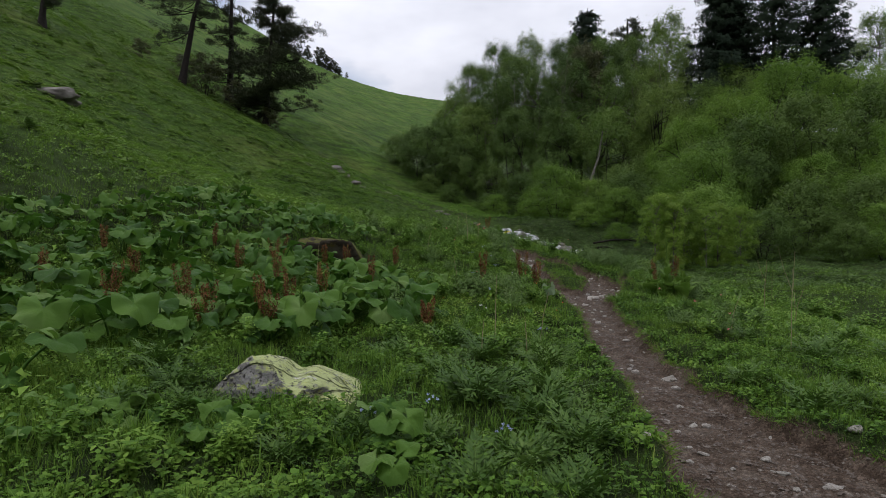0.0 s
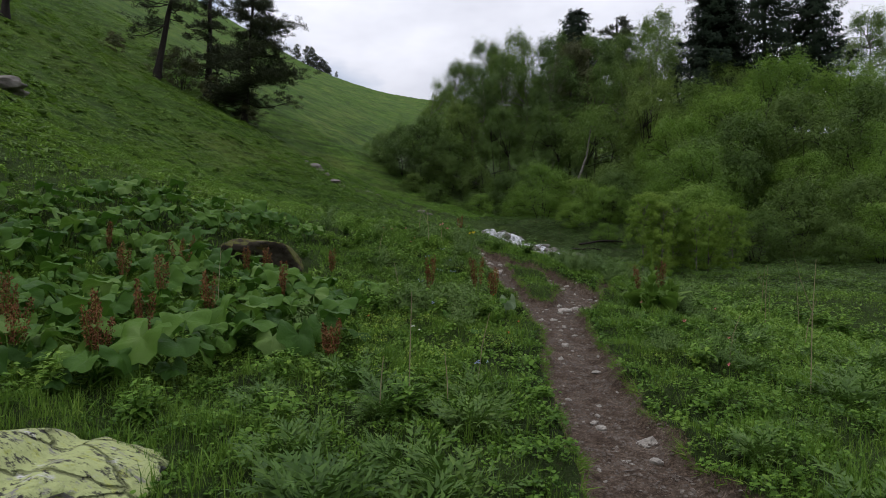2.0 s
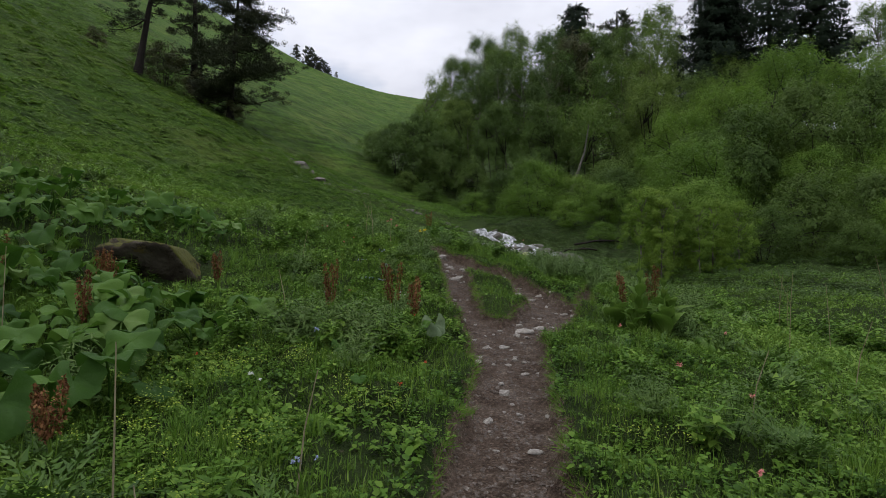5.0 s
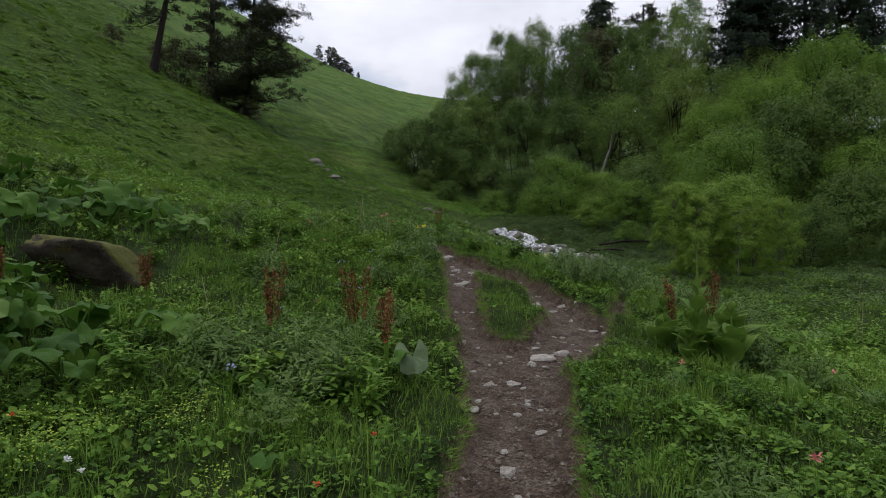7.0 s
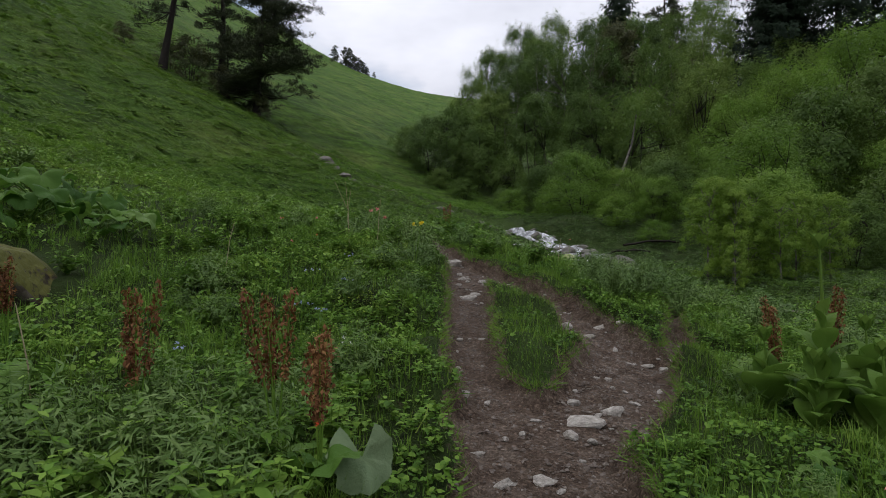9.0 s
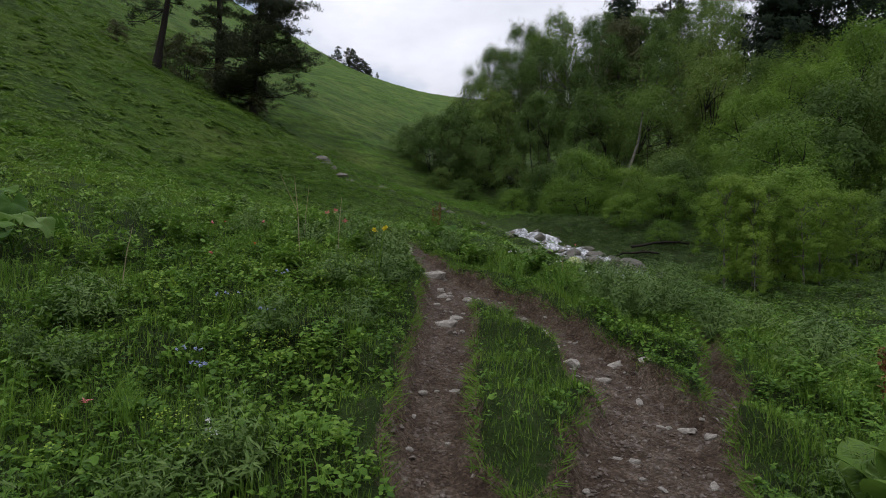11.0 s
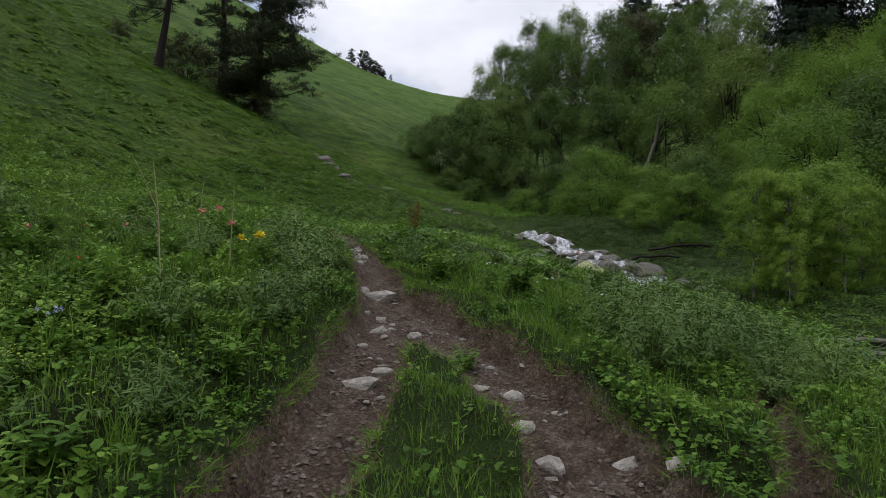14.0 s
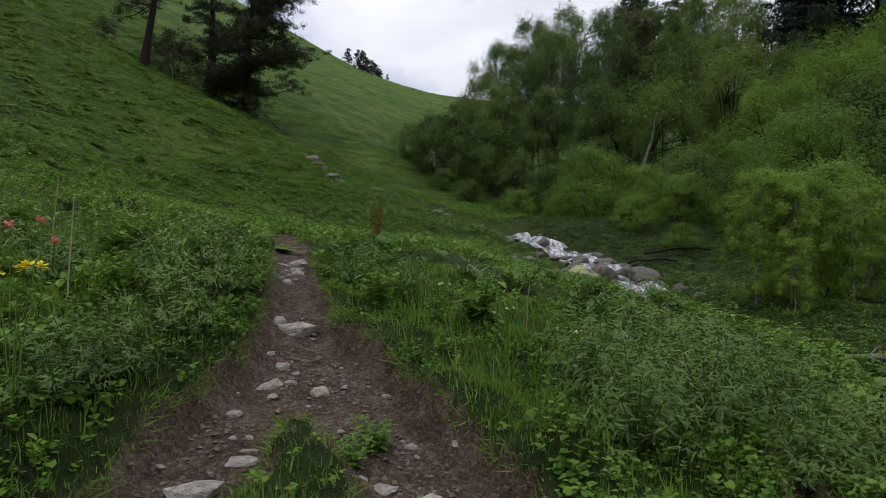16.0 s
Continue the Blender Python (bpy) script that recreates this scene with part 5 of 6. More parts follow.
# brushy clumps over the foot of the mountain slope
while len(FEATHER_SPOTS) < 335:
    x, y = rng.uniform(-26, -3), rng.uniform(13, 42)
    if wave(x, y, 7.0, 14) + rng.uniform(-0.3, 0.3) > 0.1 and (y > 19 or x < -9):
        FEATHER_SPOTS.append((x, y, rng.uniform(0.5, 1.05)))
brush = Geo()
for k, (x, y, s) in enumerate(FEATHER_SPOTS):
    turn = rng.uniform(0, 360)
    if 3.2 < x < 8 and 13 < y < 21 and s < 1.2 and k % 3:
        continue
    if y < 21 and -4 < x < 8:
        if y > 9 and k % 2 and s < 1.2 and not 4.4 < x < 6.5 and not (1.2 < x < 1.8 and y > 14):
            place("leafy_herb", TALLHERB[k % 3], "leafy green meadow herb", "plant", x, y, -0.03, s * 0.75, turn, "leafy herbs")
            continue
        if y < 8.5 or (x > 4.2 and y < 12):
            place("thistly_herb", THISTLY[k % 3], "bushy herb with toothed dark green fronds in the meadow", "plant", x, y, -0.03, min(s, 1.15) * 0.88, turn, "thistly herbs")
        else:
            if s > 1.2:
                place("feathery_bush", MOUNDS[k % 2], "broad mound of narrow silvery-green leaves on the bank", "bush", x, y, -0.05, s / 1.5, turn, "feathery herbs")
                continue
            place("feathery_herb", FEATHERY[k % 3], "bushy herb with narrow grey-green leaves in the meadow", "plant", x, y, -0.03, (s, s, min(s, 1.35)), turn, "feathery herbs")
        continue
    one = BRUSHY[k % 2]
    c, q = math.cos(math.radians(turn)), math.sin(math.radians(turn))
    m = np.array([(c, q, 0), (-q, c, 0), (0, 0, 1)])
    brush.add(np.concatenate(one.v) @ m * s + np.array((x, y, float(surface(x, y)) - 0.03)), np.concatenate(one.t), np.concatenate(one.facing) @ m)
tagged(new("slope_brush", brush.mesh("slope_brush", SILVER)), "low grey-green brush scattered over the slopes", "plants", kind="stuff")
tall = 0
for k in range(900):
    x, y = rng.uniform(-9, 10.5), rng.uniform(3.5, 33)
    bank = x > 5.5 and y > 15
    if trodden(x, y) > 0.01 or trodden(x + 0.35, y) > 0.01 or trodden(x - 0.35, y) > 0.01 or ((x + 1.32) / 1.1) ** 2 + ((y - 5.0) / 1.2) ** 2 < 1 or ((x + 2.3) / 1.7) ** 2 + ((y - 13.0) / 2.2) ** 2 < 1:
        continue
    if 2.2 < x < 4.6 and 11.5 < y < 18:
        continue
    if not bank and wave(x, y, 3.0, 15) < 0.15:
        continue
    s = rng.uniform(0.6, 1.0) if bank else rng.uniform(0.35, 0.6)
    place("leafy_herb", TALLHERB[k % 3], "leafy green meadow herb", "plant", x, y, -0.03, s, rng.uniform(0, 360), "leafy herbs")
    tall += 1
    if tall >= 140:
        break


for x, y, s in ((0.75, 10.9, 1.0), (1.1, 10.95, 1.05), (1.42, 10.8, 1.0), (1.65, 10.65, 0.8), (0.5, 11.05, 0.9), (1.3, 10.5, 0.8)):
    if s < 1.0:
        place("leafy_herb", TALLHERB[int(x * 10) % 3], "leafy green herb round the dock stems", "plant", x, y, -0.03, s * 0.75, x * 300, "leafy herbs")
    else:
        place("feathery_herb", FEATHERY[int(x * 10) % 3], "bushy herb with narrow grey-green leaves in the meadow", "plant", x, y, -0.03, s, x * 300, "feathery herbs")
patch = 0
while patch < 70:
    x, y = (rng.uniform(-3.6, 1.8), rng.uniform(5.5, 19)) if patch % 3 else (rng.uniform(3.2, 7.5), rng.uniform(4.5, 19))
    clear = max(trodden(x, y), trodden(x - 0.3, y), trodden(x + 0.3, y)) < 0.01 and ((x + 1.36) / 1.0) ** 2 + ((y - 5.0) / 1.0) ** 2 > 1 and ((x + 1.5) / 1.4) ** 2 + ((y - 12.6) / 1.8) ** 2 > 1
    if clear and wave(x, y, 2.6, 33) < 0.0 and not (2.2 < x < 4.6 and y > 11.5):
        place("leafy_herb", TALLHERB[patch % 3], "leafy green herb standing above the grass", "plant", x, y, -0.03, rng.uniform(0.35, 0.7), rng.uniform(0, 360), "leafy herbs")
        patch += 1
for k in range(14):
    butterbur(rng.uniform(-2.7, -0.2), rng.uniform(3.1, 4.1), rng.uniform(0.4, 0.6), 6)
for k in range(8):
    place("leafy_herb", TALLHERB[k % 3], "coarse dark leafy herb in the grass", "plant", rng.uniform(-2.6, 0.2), rng.uniform(3.1, 4.2), -0.03, rng.uniform(0.35, 0.55), rng.uniform(0, 360), "leafy herbs")
for k in range(64):
    y = 15.5 + 17 * (k + rng.random()) / 64
    x = float(smooth_table(y, STREAM_Y, STREAM_X)) - rng.uniform(0.7, 2.2)
    place("leafy_herb", TALLHERB[k % 3], "tall leafy herb on the bank of the stream", "plant", x, y, -0.05, rng.uniform(1.0, 1.5), rng.uniform(0, 360), "leafy herbs")


def dock(x, y, height, heads=4):
    """A dock: rusty seed heads on stiff stems over a few long leaves."""
    r = np.random.default_rng(int(abs(x * 100) + y * 1000))
    root = thing("dock_plant", "dock plant with rust-red seed heads on stiff stems", "plant", on_land(x, y, -0.02, r.uniform(0, 360)), "docks of the meadow")
    for k in range(heads):
        g, st = Geo(), Geo()
        h = height * r.uniform(0.78, 0.98)
        dx, dy = r.normal(0, 0.075, 2)
        st.add(*tube([(0, 0, 0), (dx * 0.4, dy * 0.4, h * 0.5), (dx, dy, h)], (0.006, 0.005, 0.003), 4))
        n = 240
        u = r.uniform(0.48, 1.0, n)
        w = 0.040 * np.sin(np.clip((u - 0.46) / 0.56, 0, 1) * math.pi) ** 0.7 + 0.008
        d = r.normal(0, 1, (n, 3)); d /= np.linalg.norm(d, axis=1)[:, None]
        pos = np.stack([dx * u, dy * u, h * u], -1) + d * (w * r.random(n) ** 0.4)[:, None]
        scatter(g, CARD_V, CARD_T, pos, turns(r.uniform(0, 6.3, n), r.uniform(-1.5, 1.5, n)), r.uniform(0.018, 0.034, n))
        part("stem", st.mesh("stem", HERB), root)
        tagged(part("seed_head", g.mesh("seed_head", RUST), root), "crowded rust-red seeds", kind="stuff")
    lg = Geo()
    n = 6
    scatter(lg, LEAF_V * np.array([0.7, 1, 1]), LEAF_T, np.zeros((n, 3)) + np.array([0, 0, 0.05]), turns(np.arange(n) * 1.05 + r.uniform(0, 1), r.uniform(0.05, 0.6, n)), r.uniform(0.16, 0.27, n))
    part("leaves", lg.mesh("leaves", BUTTERBUR, True), root, "long green basal leaves")


for x, y, h in ((0.77, 11.26, 0.88), (1.52, 11.13, 0.88), (1.76, 11.0, 0.72), (-2.3, 7.4, 0.85), (-2.05, 7.8, 0.9), (-2.9, 7.2, 0.8), (-3.5, 8.0, 0.85), (-1.8, 8.9, 0.8), (-4.3, 7.6, 0.8), (-2.7, 9.6, 0.9), (-1.2, 9.9, 0.8), (-3.6, 10.4, 0.85), (-1.9, 11.6, 0.8), (-5.0, 9.6, 0.8), (-4.6, 11.8, 0.8),
                (-1.0, 12.6, 0.75), (-2.5, 12.4, 0.8), (-2.1, 7.1, 0.7), (5.15, 13.1, 0.9), (4.75, 13.0, 0.95), (1.75, 22.9, 0.9), (-0.2, 7.9, 0.6), (-6.1, 10.6, 0.8), (-5.6, 8.2, 0.8), (-3.2, 11.4, 0.8)):
    dock(x, y, h)


def broad_leaf_mesh(length=0.42, width=0.26):
    """A large ribbed oval leaf, folded along its midrib."""
    g, n = Geo(), 8
    v, t = [], []
    for i in range(n + 1):
        u = i / n
        w = width * math.sin(min(1, u * 1.02 + 0.03) * math.pi) ** 0.75 * 0.5
        z = 0.22 * length * math.sin(u * math.pi * 0.55) - 0.25 * length * u ** 3
        for c in (-1, -0.5, 0, 0.5, 1):
            v.append((w * c, length * u, z + 0.25 * w * abs(c) + 0.012 * math.sin(c * 9 + u * 3)))
    for i in range(n):
        for c in range(4):
            a = i * 5 + c
            t += [(a, a + 1, a + 6), (a, a + 6, a + 5)]
    return g.add(v, t).mesh("leaf", BROADHERB, True)


BROADHERB = leafy("broad_ribbed_leaf", ((0.1, (0.060, 0.125, 0.018)), (0.6, (0.110, 0.200, 0.030)), (1.0, (0.18, 0.27, 0.055))), 0.34, rough=0.6, patch=3, gloss=0.15, relief=30)
BROAD_LEAF = broad_leaf_mesh()


def stalked_plant(x, y, height, leaves, size, label):
    root = thing("broadleaf_herb", label, "plant", on_land(x, y, -0.02), "tall broad-leaved herbs")
    g = Geo().add(*tube([(0, 0, 0), (0.02, 0.01, height * 0.5), (0.0, 0.03, height)], (0.022, 0.016, 0.006), 6))
    part("stalk", g.mesh("stalk", BROADHERB, True), root)
    for k in range(leaves):
        u = k / leaves
        part("leaf", BROAD_LEAF, root, m=pose(0, 0, height * (0.10 + 0.60 * u ** 1.3), 34 + 30 * u + rng.uniform(-14, 14), 0, k * 137.5 + rng.uniform(-20, 20)) @ Matrix.Diagonal((*[size * (1.1 - 0.75 * u) * rng.uniform(0.85, 1.1)] * 3, 1)))
    top = Geo()
    scatter(top, LEAF_V, LEAF_T, np.tile((0.0, 0.03, height), (5, 1)), turns(np.arange(5) * 1.26, np.full(5, 1.15)), np.full(5, 0.14))
    part("bud", top.mesh("bud", BROADHERB), root, "pale green top bud")


stalked_plant(4.80, 12.6, 1.30, 13, 1.05, "tall herb with big ribbed leaves and a budding stalk")
stalked_plant(5.2, 12.75, 0.65, 10, 1.2, "leafy herb with big ribbed green leaves")
stalked_plant(5.05, 12.35, 0.6, 10, 1.1, "leafy herb with big ribbed green leaves")
stalked_plant(4.65, 12.4, 0.45, 9, 0.7, "leafy herb with big ribbed green leaves")
stalked_plant(4.55, 12.85, 0.55, 8, 1.1, "leafy herb with big ribbed green leaves")
stalked_plant(7.4, 20.6, 0.6, 10, 1.1, "leafy herb with big ribbed green leaves")
stalked_plant(8.1, 21.2, 0.5, 9, 1.1, "leafy herb with big ribbed green leaves")


# dry stalks and bare twigs
def dry_stalk(x, y, height, lean_x=0.0, fork=False, width=0.0055):
    g = Geo()
    g.add(*tube([(0, 0, -0.05), (lean_x * 0.4, 0.01, height * 0.55), (lean_x, 0.0, height)], (width, width * 0.8, width * 0.45), 5))
    if fork:
        g.add(*tube([(lean_x * 0.5, 0, height * 0.58), (lean_x * 0.5 - 0.12, 0.02, height * 0.85), (lean_x * 0.5 - 0.2, 0.0, height * 1.05)], (width * 0.7, width * 0.5, width * 0.3), 4))
    ob = new("dry_stalk", g.mesh("dry_stalk", DRY))
    ob.matrix_basis = pose(x, y, float(surface(x, y)))
    tagged(ob, "bare pale dry stalk standing in the meadow", "stalk", "dry stalks")


for row in ((0.62, 7.0, 0.92, 0.02), (0.42, 6.4, 0.42, 0.03), (0.95, 6.6, 0.45, -0.03), (4.5, 7.6, 1.3, 0.05, True), (1.25, 7.6, 0.7, 0.12), (0.3, 11.2, 0.7, -0.1), (7.0, 12.8, 1.2, 0.05, True), (8.4, 14.0, 1.1, -0.08), (6.2, 10.4, 0.8, 0.2), (4.4, 9.0, 0.6, 0.15), (-2.2, 10.2, 1.0, 0.05),
            (9.0, 16.5, 1.3, 0.1, True), (9.8, 17.5, 1.2, 0.0), (-0.4, 15.0, 0.5, 0.1), (1.0, 17.0, 0.7, 0.05), (0.7, 16.5, 0.9, -0.06, True), (0.4, 17.6, 0.8, 0.08), (3.9, 19.0, 0.6, 0.05)):
    dry_stalk(*row)


# flowers
def flower(x, y, height, material, label, heads=1, size=0.03, spread=0.05):
    r = np.random.default_rng(int(x * 331 + y * 77) % 9999)
    root = thing("wildflower", label, "flower", on_land(x, y), "wildflowers")
    for k in range(heads):
        dx, dy = r.normal(0, spread, 2) * (heads > 1)
        h = height * r.uniform(0.88, 1.05)
        part("stem", Geo().add(*tube([(0, 0, 0), (dx * 0.5, dy * 0.5, h * 0.6), (dx, dy, h)], (0.004, 0.003, 0.002), 3)).mesh("stem", HERB), root)
        g, n = Geo(), 14
        d = r.normal(0, 1, (n, 3)); d /= np.linalg.norm(d, axis=1)[:, None]
        scatter(g, CARD_V * np.array([1.4, 1, 1]), CARD_T, np.array((dx, dy, h)) + d * size * 0.4, turns(r.uniform(0, 6.3, n), r.uniform(-0.4, 1.2, n)), np.full(n, size))
        part("bloom", g.mesh("bloom", material), root)


flower(1.68, 15.81, 0.56, YELLOW, "yellow wildflower cluster in the grass", 4, 0.034, 0.055)
for x, y, h in ((1.16, 16.7, 0.56), (1.04, 16.75, 0.58), (0.98, 16.6, 0.52)):
    flower(x, y, h, PINK, "pink bistort flower head on a thin stem", 1, 0.034)
for x, y, h, s in ((3.82, 8.9, 0.42, 0.045), (4.15, 8.5, 0.32, 0.035), (3.55, 7.3, 0.25, 0.035), (5.2, 11.0, 0.4, 0.04), (0.75, 12.9, 0.28, 0.04), (0.3, 15.2, 0.35, 0.035), (-0.2, 16.3, 0.4, 0.04), (0.1, 17.0, 0.4, 0.04), (4.3, 20.2, 0.6, 0.04), (3.9, 10.6, 0.35, 0.035)):
    flower(x, y, h, PINK, "pink bistort flower head on a thin stem", 1, s * 0.6)
for x, y in ((1.9, 9.35), (1.72, 8.9), (0.35, 16.1), (-0.5, 17.3), (1.75, 11.0), (0.0, 9.4)):
    flower(x, y, 0.28, RED, "small orange-red wildflower in the grass", 1, 0.016)
for x, y in ((-0.45, 3.9), (-0.1, 4.1), (0.4, 3.7), (1.3, 7.6), (0.9, 13.6), (1.0, 15.0), (0.7, 14.6), (1.2, 13.2), (0.6, 12.0), (1.15, 14.2), (0.8, 10.3), (-1.7, 7.2)):
    flower(x, y, 0.24, BLUE, "small pale blue forget-me-not cluster", 5, 0.014, 0.04)
for x, y in ((4.15, 17.8), (3.7, 18.0), (4.6, 18.0), (1.5, 12.6), (3.2, 18.9), (0.6, 9.0)):
    flower(x, y, 0.3, WHITE, "small white wildflower in the grass", 3, 0.016, 0.05)


# lime-green lady's mantle bloom
def lime_patch():
    g = Geo()
    for cx, cy, n, s in ((0.3, 9.3, 24, 0.3), (0.75, 9.75, 14, 0.25), (0.15, 8.35, 18, 0.35), (-0.3, 8.9, 10, 0.25), (0.9, 8.0, 10, 0.25), (-0.6, 8.2, 10, 0.3), (0.75, 7.1, 10, 0.35), (1.2, 12.6, 6, 0.4), (1.2, 14.6, 10, 0.5), (0.7, 15.0, 9, 0.6), (1.45, 13.7, 8, 0.3), (1.35, 15.6, 5, 0.4), (3.3, 8.2, 6, 0.3), (0.2, 14.3, 6, 0.5), (1.5, 8.7, 12, 0.3)):
        x, y = cx + rng.normal(0, s * 0.6, n), cy + rng.normal(0, s * 0.6, n)
        ok = trodden(x, y) < 0.1
        for a, b in zip(x[ok], y[ok]):
            m, h = 26, rng.uniform(0.17, 0.30)
            d = rng.normal(0, 1, (m, 3)) * np.array([0.05, 0.05, 0.025])
            scatter(g, CARD_V * np.array([1.6, 1, 1]), CARD_T, np.array((a, b, float(surface(a, b)) + h)) + d, turns(rng.uniform(0, 6.3, m), rng.uniform(-0.5, 0.8, m)), rng.uniform(0.009, 0.018, m))
    tagged(new("lady_mantle_bloom", g.mesh("lady_mantle_bloom", LIMEBLOOM)), "frothy lime-green flowers over the meadow grass", "flowers", kind="stuff")


lime_patch()


# fallen branches on the far bank
for k, (x, y, ln, a) in enumerate(((9.6, 27.5, 2.6, 12), (11.4, 26.7, 2.8, -12), (10.3, 25.2, 2.4, 8), (13.2, 45.0, 4.0, 20), (11.5, 44.0, 2.5, -30))):
    g = Geo()
    g.add(*limb((-ln / 2, 0, 0.12), (ln / 2, 0.1, 0.3), 0.15, 0.12 if k < 3 else 0.07, 0.05, 6, 0.05))
    g.add(*limb((0, 0, 0.25), (0.5, 0.4, 0.6), 0.05, 0.03, 0.01, 4, 0.03))
    g.add(*limb((ln * 0.2, 0, 0.25), (ln * 0.35, -0.3, 0.55), 0.05, 0.025, 0.01, 4, 0.03))
    ob = new("fallen_branch", g.mesh("fallen_branch", BIRCHBARK if k < 3 else BARK, True))
    ob.matrix_basis = on_land(x, y, 0.0, a)
    tagged(ob, "weathered fallen branch lying by the stream", "branch", "fallen branches")


# ---- grass and small herbs, uncountable ----
def free_ground(x, y):
    a = ((x + 1.36) / 0.6) ** 2 + ((y - 5.15) / 0.4) ** 2 > 1
    b = ((x + 2.62) / 0.9) ** 2 + ((y - 14.35) / 0.7) ** 2 > 1
    return a & b


def walk_distance(x, y):
    """How far a place lies from the strip that the trail crosses."""
    k = np.clip(y / 20, 0, 1)
    return np.hypot(x - (0.4 + 2.6 * k), np.maximum(np.maximum(2 - y, y - 21), 0))


SLIVER_V, SLIVER_T = np.array([(-0.5, 0, 0), (0.5, 0, 0), (0, 0.4, 0.95)]), np.array([(0, 1, 2)])


def grass_layer(name, label, n, xr, yr, near, reach, width, length, material, blade=(BLADE_V, BLADE_T)):
    x, y = rng.uniform(*xr, n), rng.uniform(*yr, n)
    d = walk_distance(x, y) + rng.normal(0, 0.35, n)
    m = trodden(x, y)
    keep = (d >= near) & (d < reach) & (m + rng.uniform(-0.3, 0.3, n) < 0.56) & free_ground(x, y)
    if near > 0:
        keep &= rng.random(n) > sstep(0.35, 1.0, (d - near) / (reach - near))
    lush = 0.5 + 0.5 * wave(x, y, 2.2, 21)
    keep &= rng.random(n) < 0.45 + 0.55 * lush
    x, y, lush = x[keep], y[keep], lush[keep]
    short = 1 - 0.5 * np.clip(trodden(x - 0.15, y) + trodden(x + 0.15, y), 0, 1)
    h = rng.uniform(*length, len(x)) * (0.65 + 0.6 * lush) * short
    w = rng.uniform(*width, len(x))
    g = Geo()
    scatter(g, *blade, np.stack([x, y, surface(x, y) - 0.01], -1), turns(rng.uniform(0, 6.3, len(x)), rng.normal(0.0, 0.65, len(x))), np.stack([w, h, h], -1))
    tagged(new(name, g.mesh(name, material)), label, "grass", kind="stuff")


grass_layer("grass", "long green grass blades along the path", 160000, (-4.5, 8), (1.8, 22), 0, 3.6, (0.004, 0.007), (0.04, 0.13), GRASS)
grass_layer("turf", "short dense turf along the path", 640000, (-4.5, 8), (1.8, 22), 0, 3.6, (0.006, 0.011), (0.03, 0.11), TURF, (SLIVER_V, SLIVER_T))
grass_layer("tall_grass", "tufts of tall bright grass near the path", 9000, (-3.5, 8), (3, 20), 0, 3.6, (0.006, 0.010), (0.12, 0.26), GRASS)
grass_layer("meadow_grass", "green meadow grass on the lower slope", 400000, (-20, 24), (1.8, 42), 3.6, 30, (0.012, 0.022), (0.07, 0.19), HILLGRASS, (SLIVER_V, SLIVER_T))

grass_layer("bank_grass", "dense green grass between the path and the stream", 150000, (3.4, 11), (1, 20), 3.2, 9.5, (0.008, 0.014), (0.06, 0.17), GRASS, (SLIVER_V, SLIVER_T))
grass_layer("lane_grass", "green grass where the walk begins", 90000, (-9, 10), (-4.5, 2.3), 0, 12, (0.010, 0.018), (0.06, 0.16), GRASS, (SLIVER_V, SLIVER_T))
grass_layer("side_grass", "dense green grass beside the butterburs", 170000, (-8.5, -2.4), (2, 12), 2.8, 11, (0.007, 0.013), (0.07, 0.19), GRASS, (SLIVER_V, SLIVER_T))


def tuft_layer(n):
    """Bright tufts of long arching grass."""
    r = np.random.default_rng(66)
    x, y = r.uniform(-4.5, 8, n), r.uniform(2.5, 21, n)
    keep = (trodden(x, y) < 0.1) & (trodden(x - 0.3, y) + trodden(x + 0.3, y) < 0.1) & free_ground(x, y) & (wave(x, y, 3.1, 71) + r.uniform(-0.3, 0.3, n) > 0.05)
    x, y = x[keep], y[keep]
    g, m = Geo(), 18
    for k in range(4):
        t = Geo()
        h = r.uniform(0.55, 1.1, m)
        scatter(t, BLADE_V * np.array([1, 1.5, 1]), BLADE_T, np.stack([r.normal(0, 0.10, m), r.normal(0, 0.10, m), np.zeros(m)], -1), turns(r.uniform(0, 6.3, m), r.normal(0, 0.35, m)), np.stack([np.full(m, 0.026), h, h], -1))
        q = np.arange(len(x)) % 4 == k
        scatter(g, np.concatenate(t.v), np.concatenate(t.t), np.stack([x[q], y[q], surface(x[q], y[q]) - 0.02], -1), turns(r.uniform(0, 6.3, q.sum()), np.zeros(q.sum())), r.uniform(0.10, 0.25, q.sum()))
    tagged(new("grass_tufts", g.mesh("grass_tufts", GRASS)), "bright tufts of long arching grass", "grass", kind="stuff")


tuft_layer(9000)


def withered_fringe():
    """Bleached roots and old blades that hang over the worn edges of the path."""
    n = 300000
    x, y = rng.uniform(0.5, 5.6, n), rng.uniform(2.5, 21, n)
    m = trodden(x, y)
    keep = (m > 0.08) & (m < 0.62)
    x, y = x[keep][:16000], y[keep][:16000]
    h, w = rng.uniform(0.03, 0.09, len(x)), rng.uniform(0.003, 0.005, len(x))
    g = Geo()
    scatter(g, SLIVER_V, SLIVER_T, np.stack([x, y, surface(x, y)], -1), turns(rng.uniform(0, 6.3, len(x)), rng.normal(-0.7, 0.5, len(x))), np.stack([w, h, h], -1))
    tagged(new("withered_grass", g.mesh("withered_grass", WITHERED)), "withered brown grass fringe along the path edge", "grass", kind="stuff")


withered_fringe()


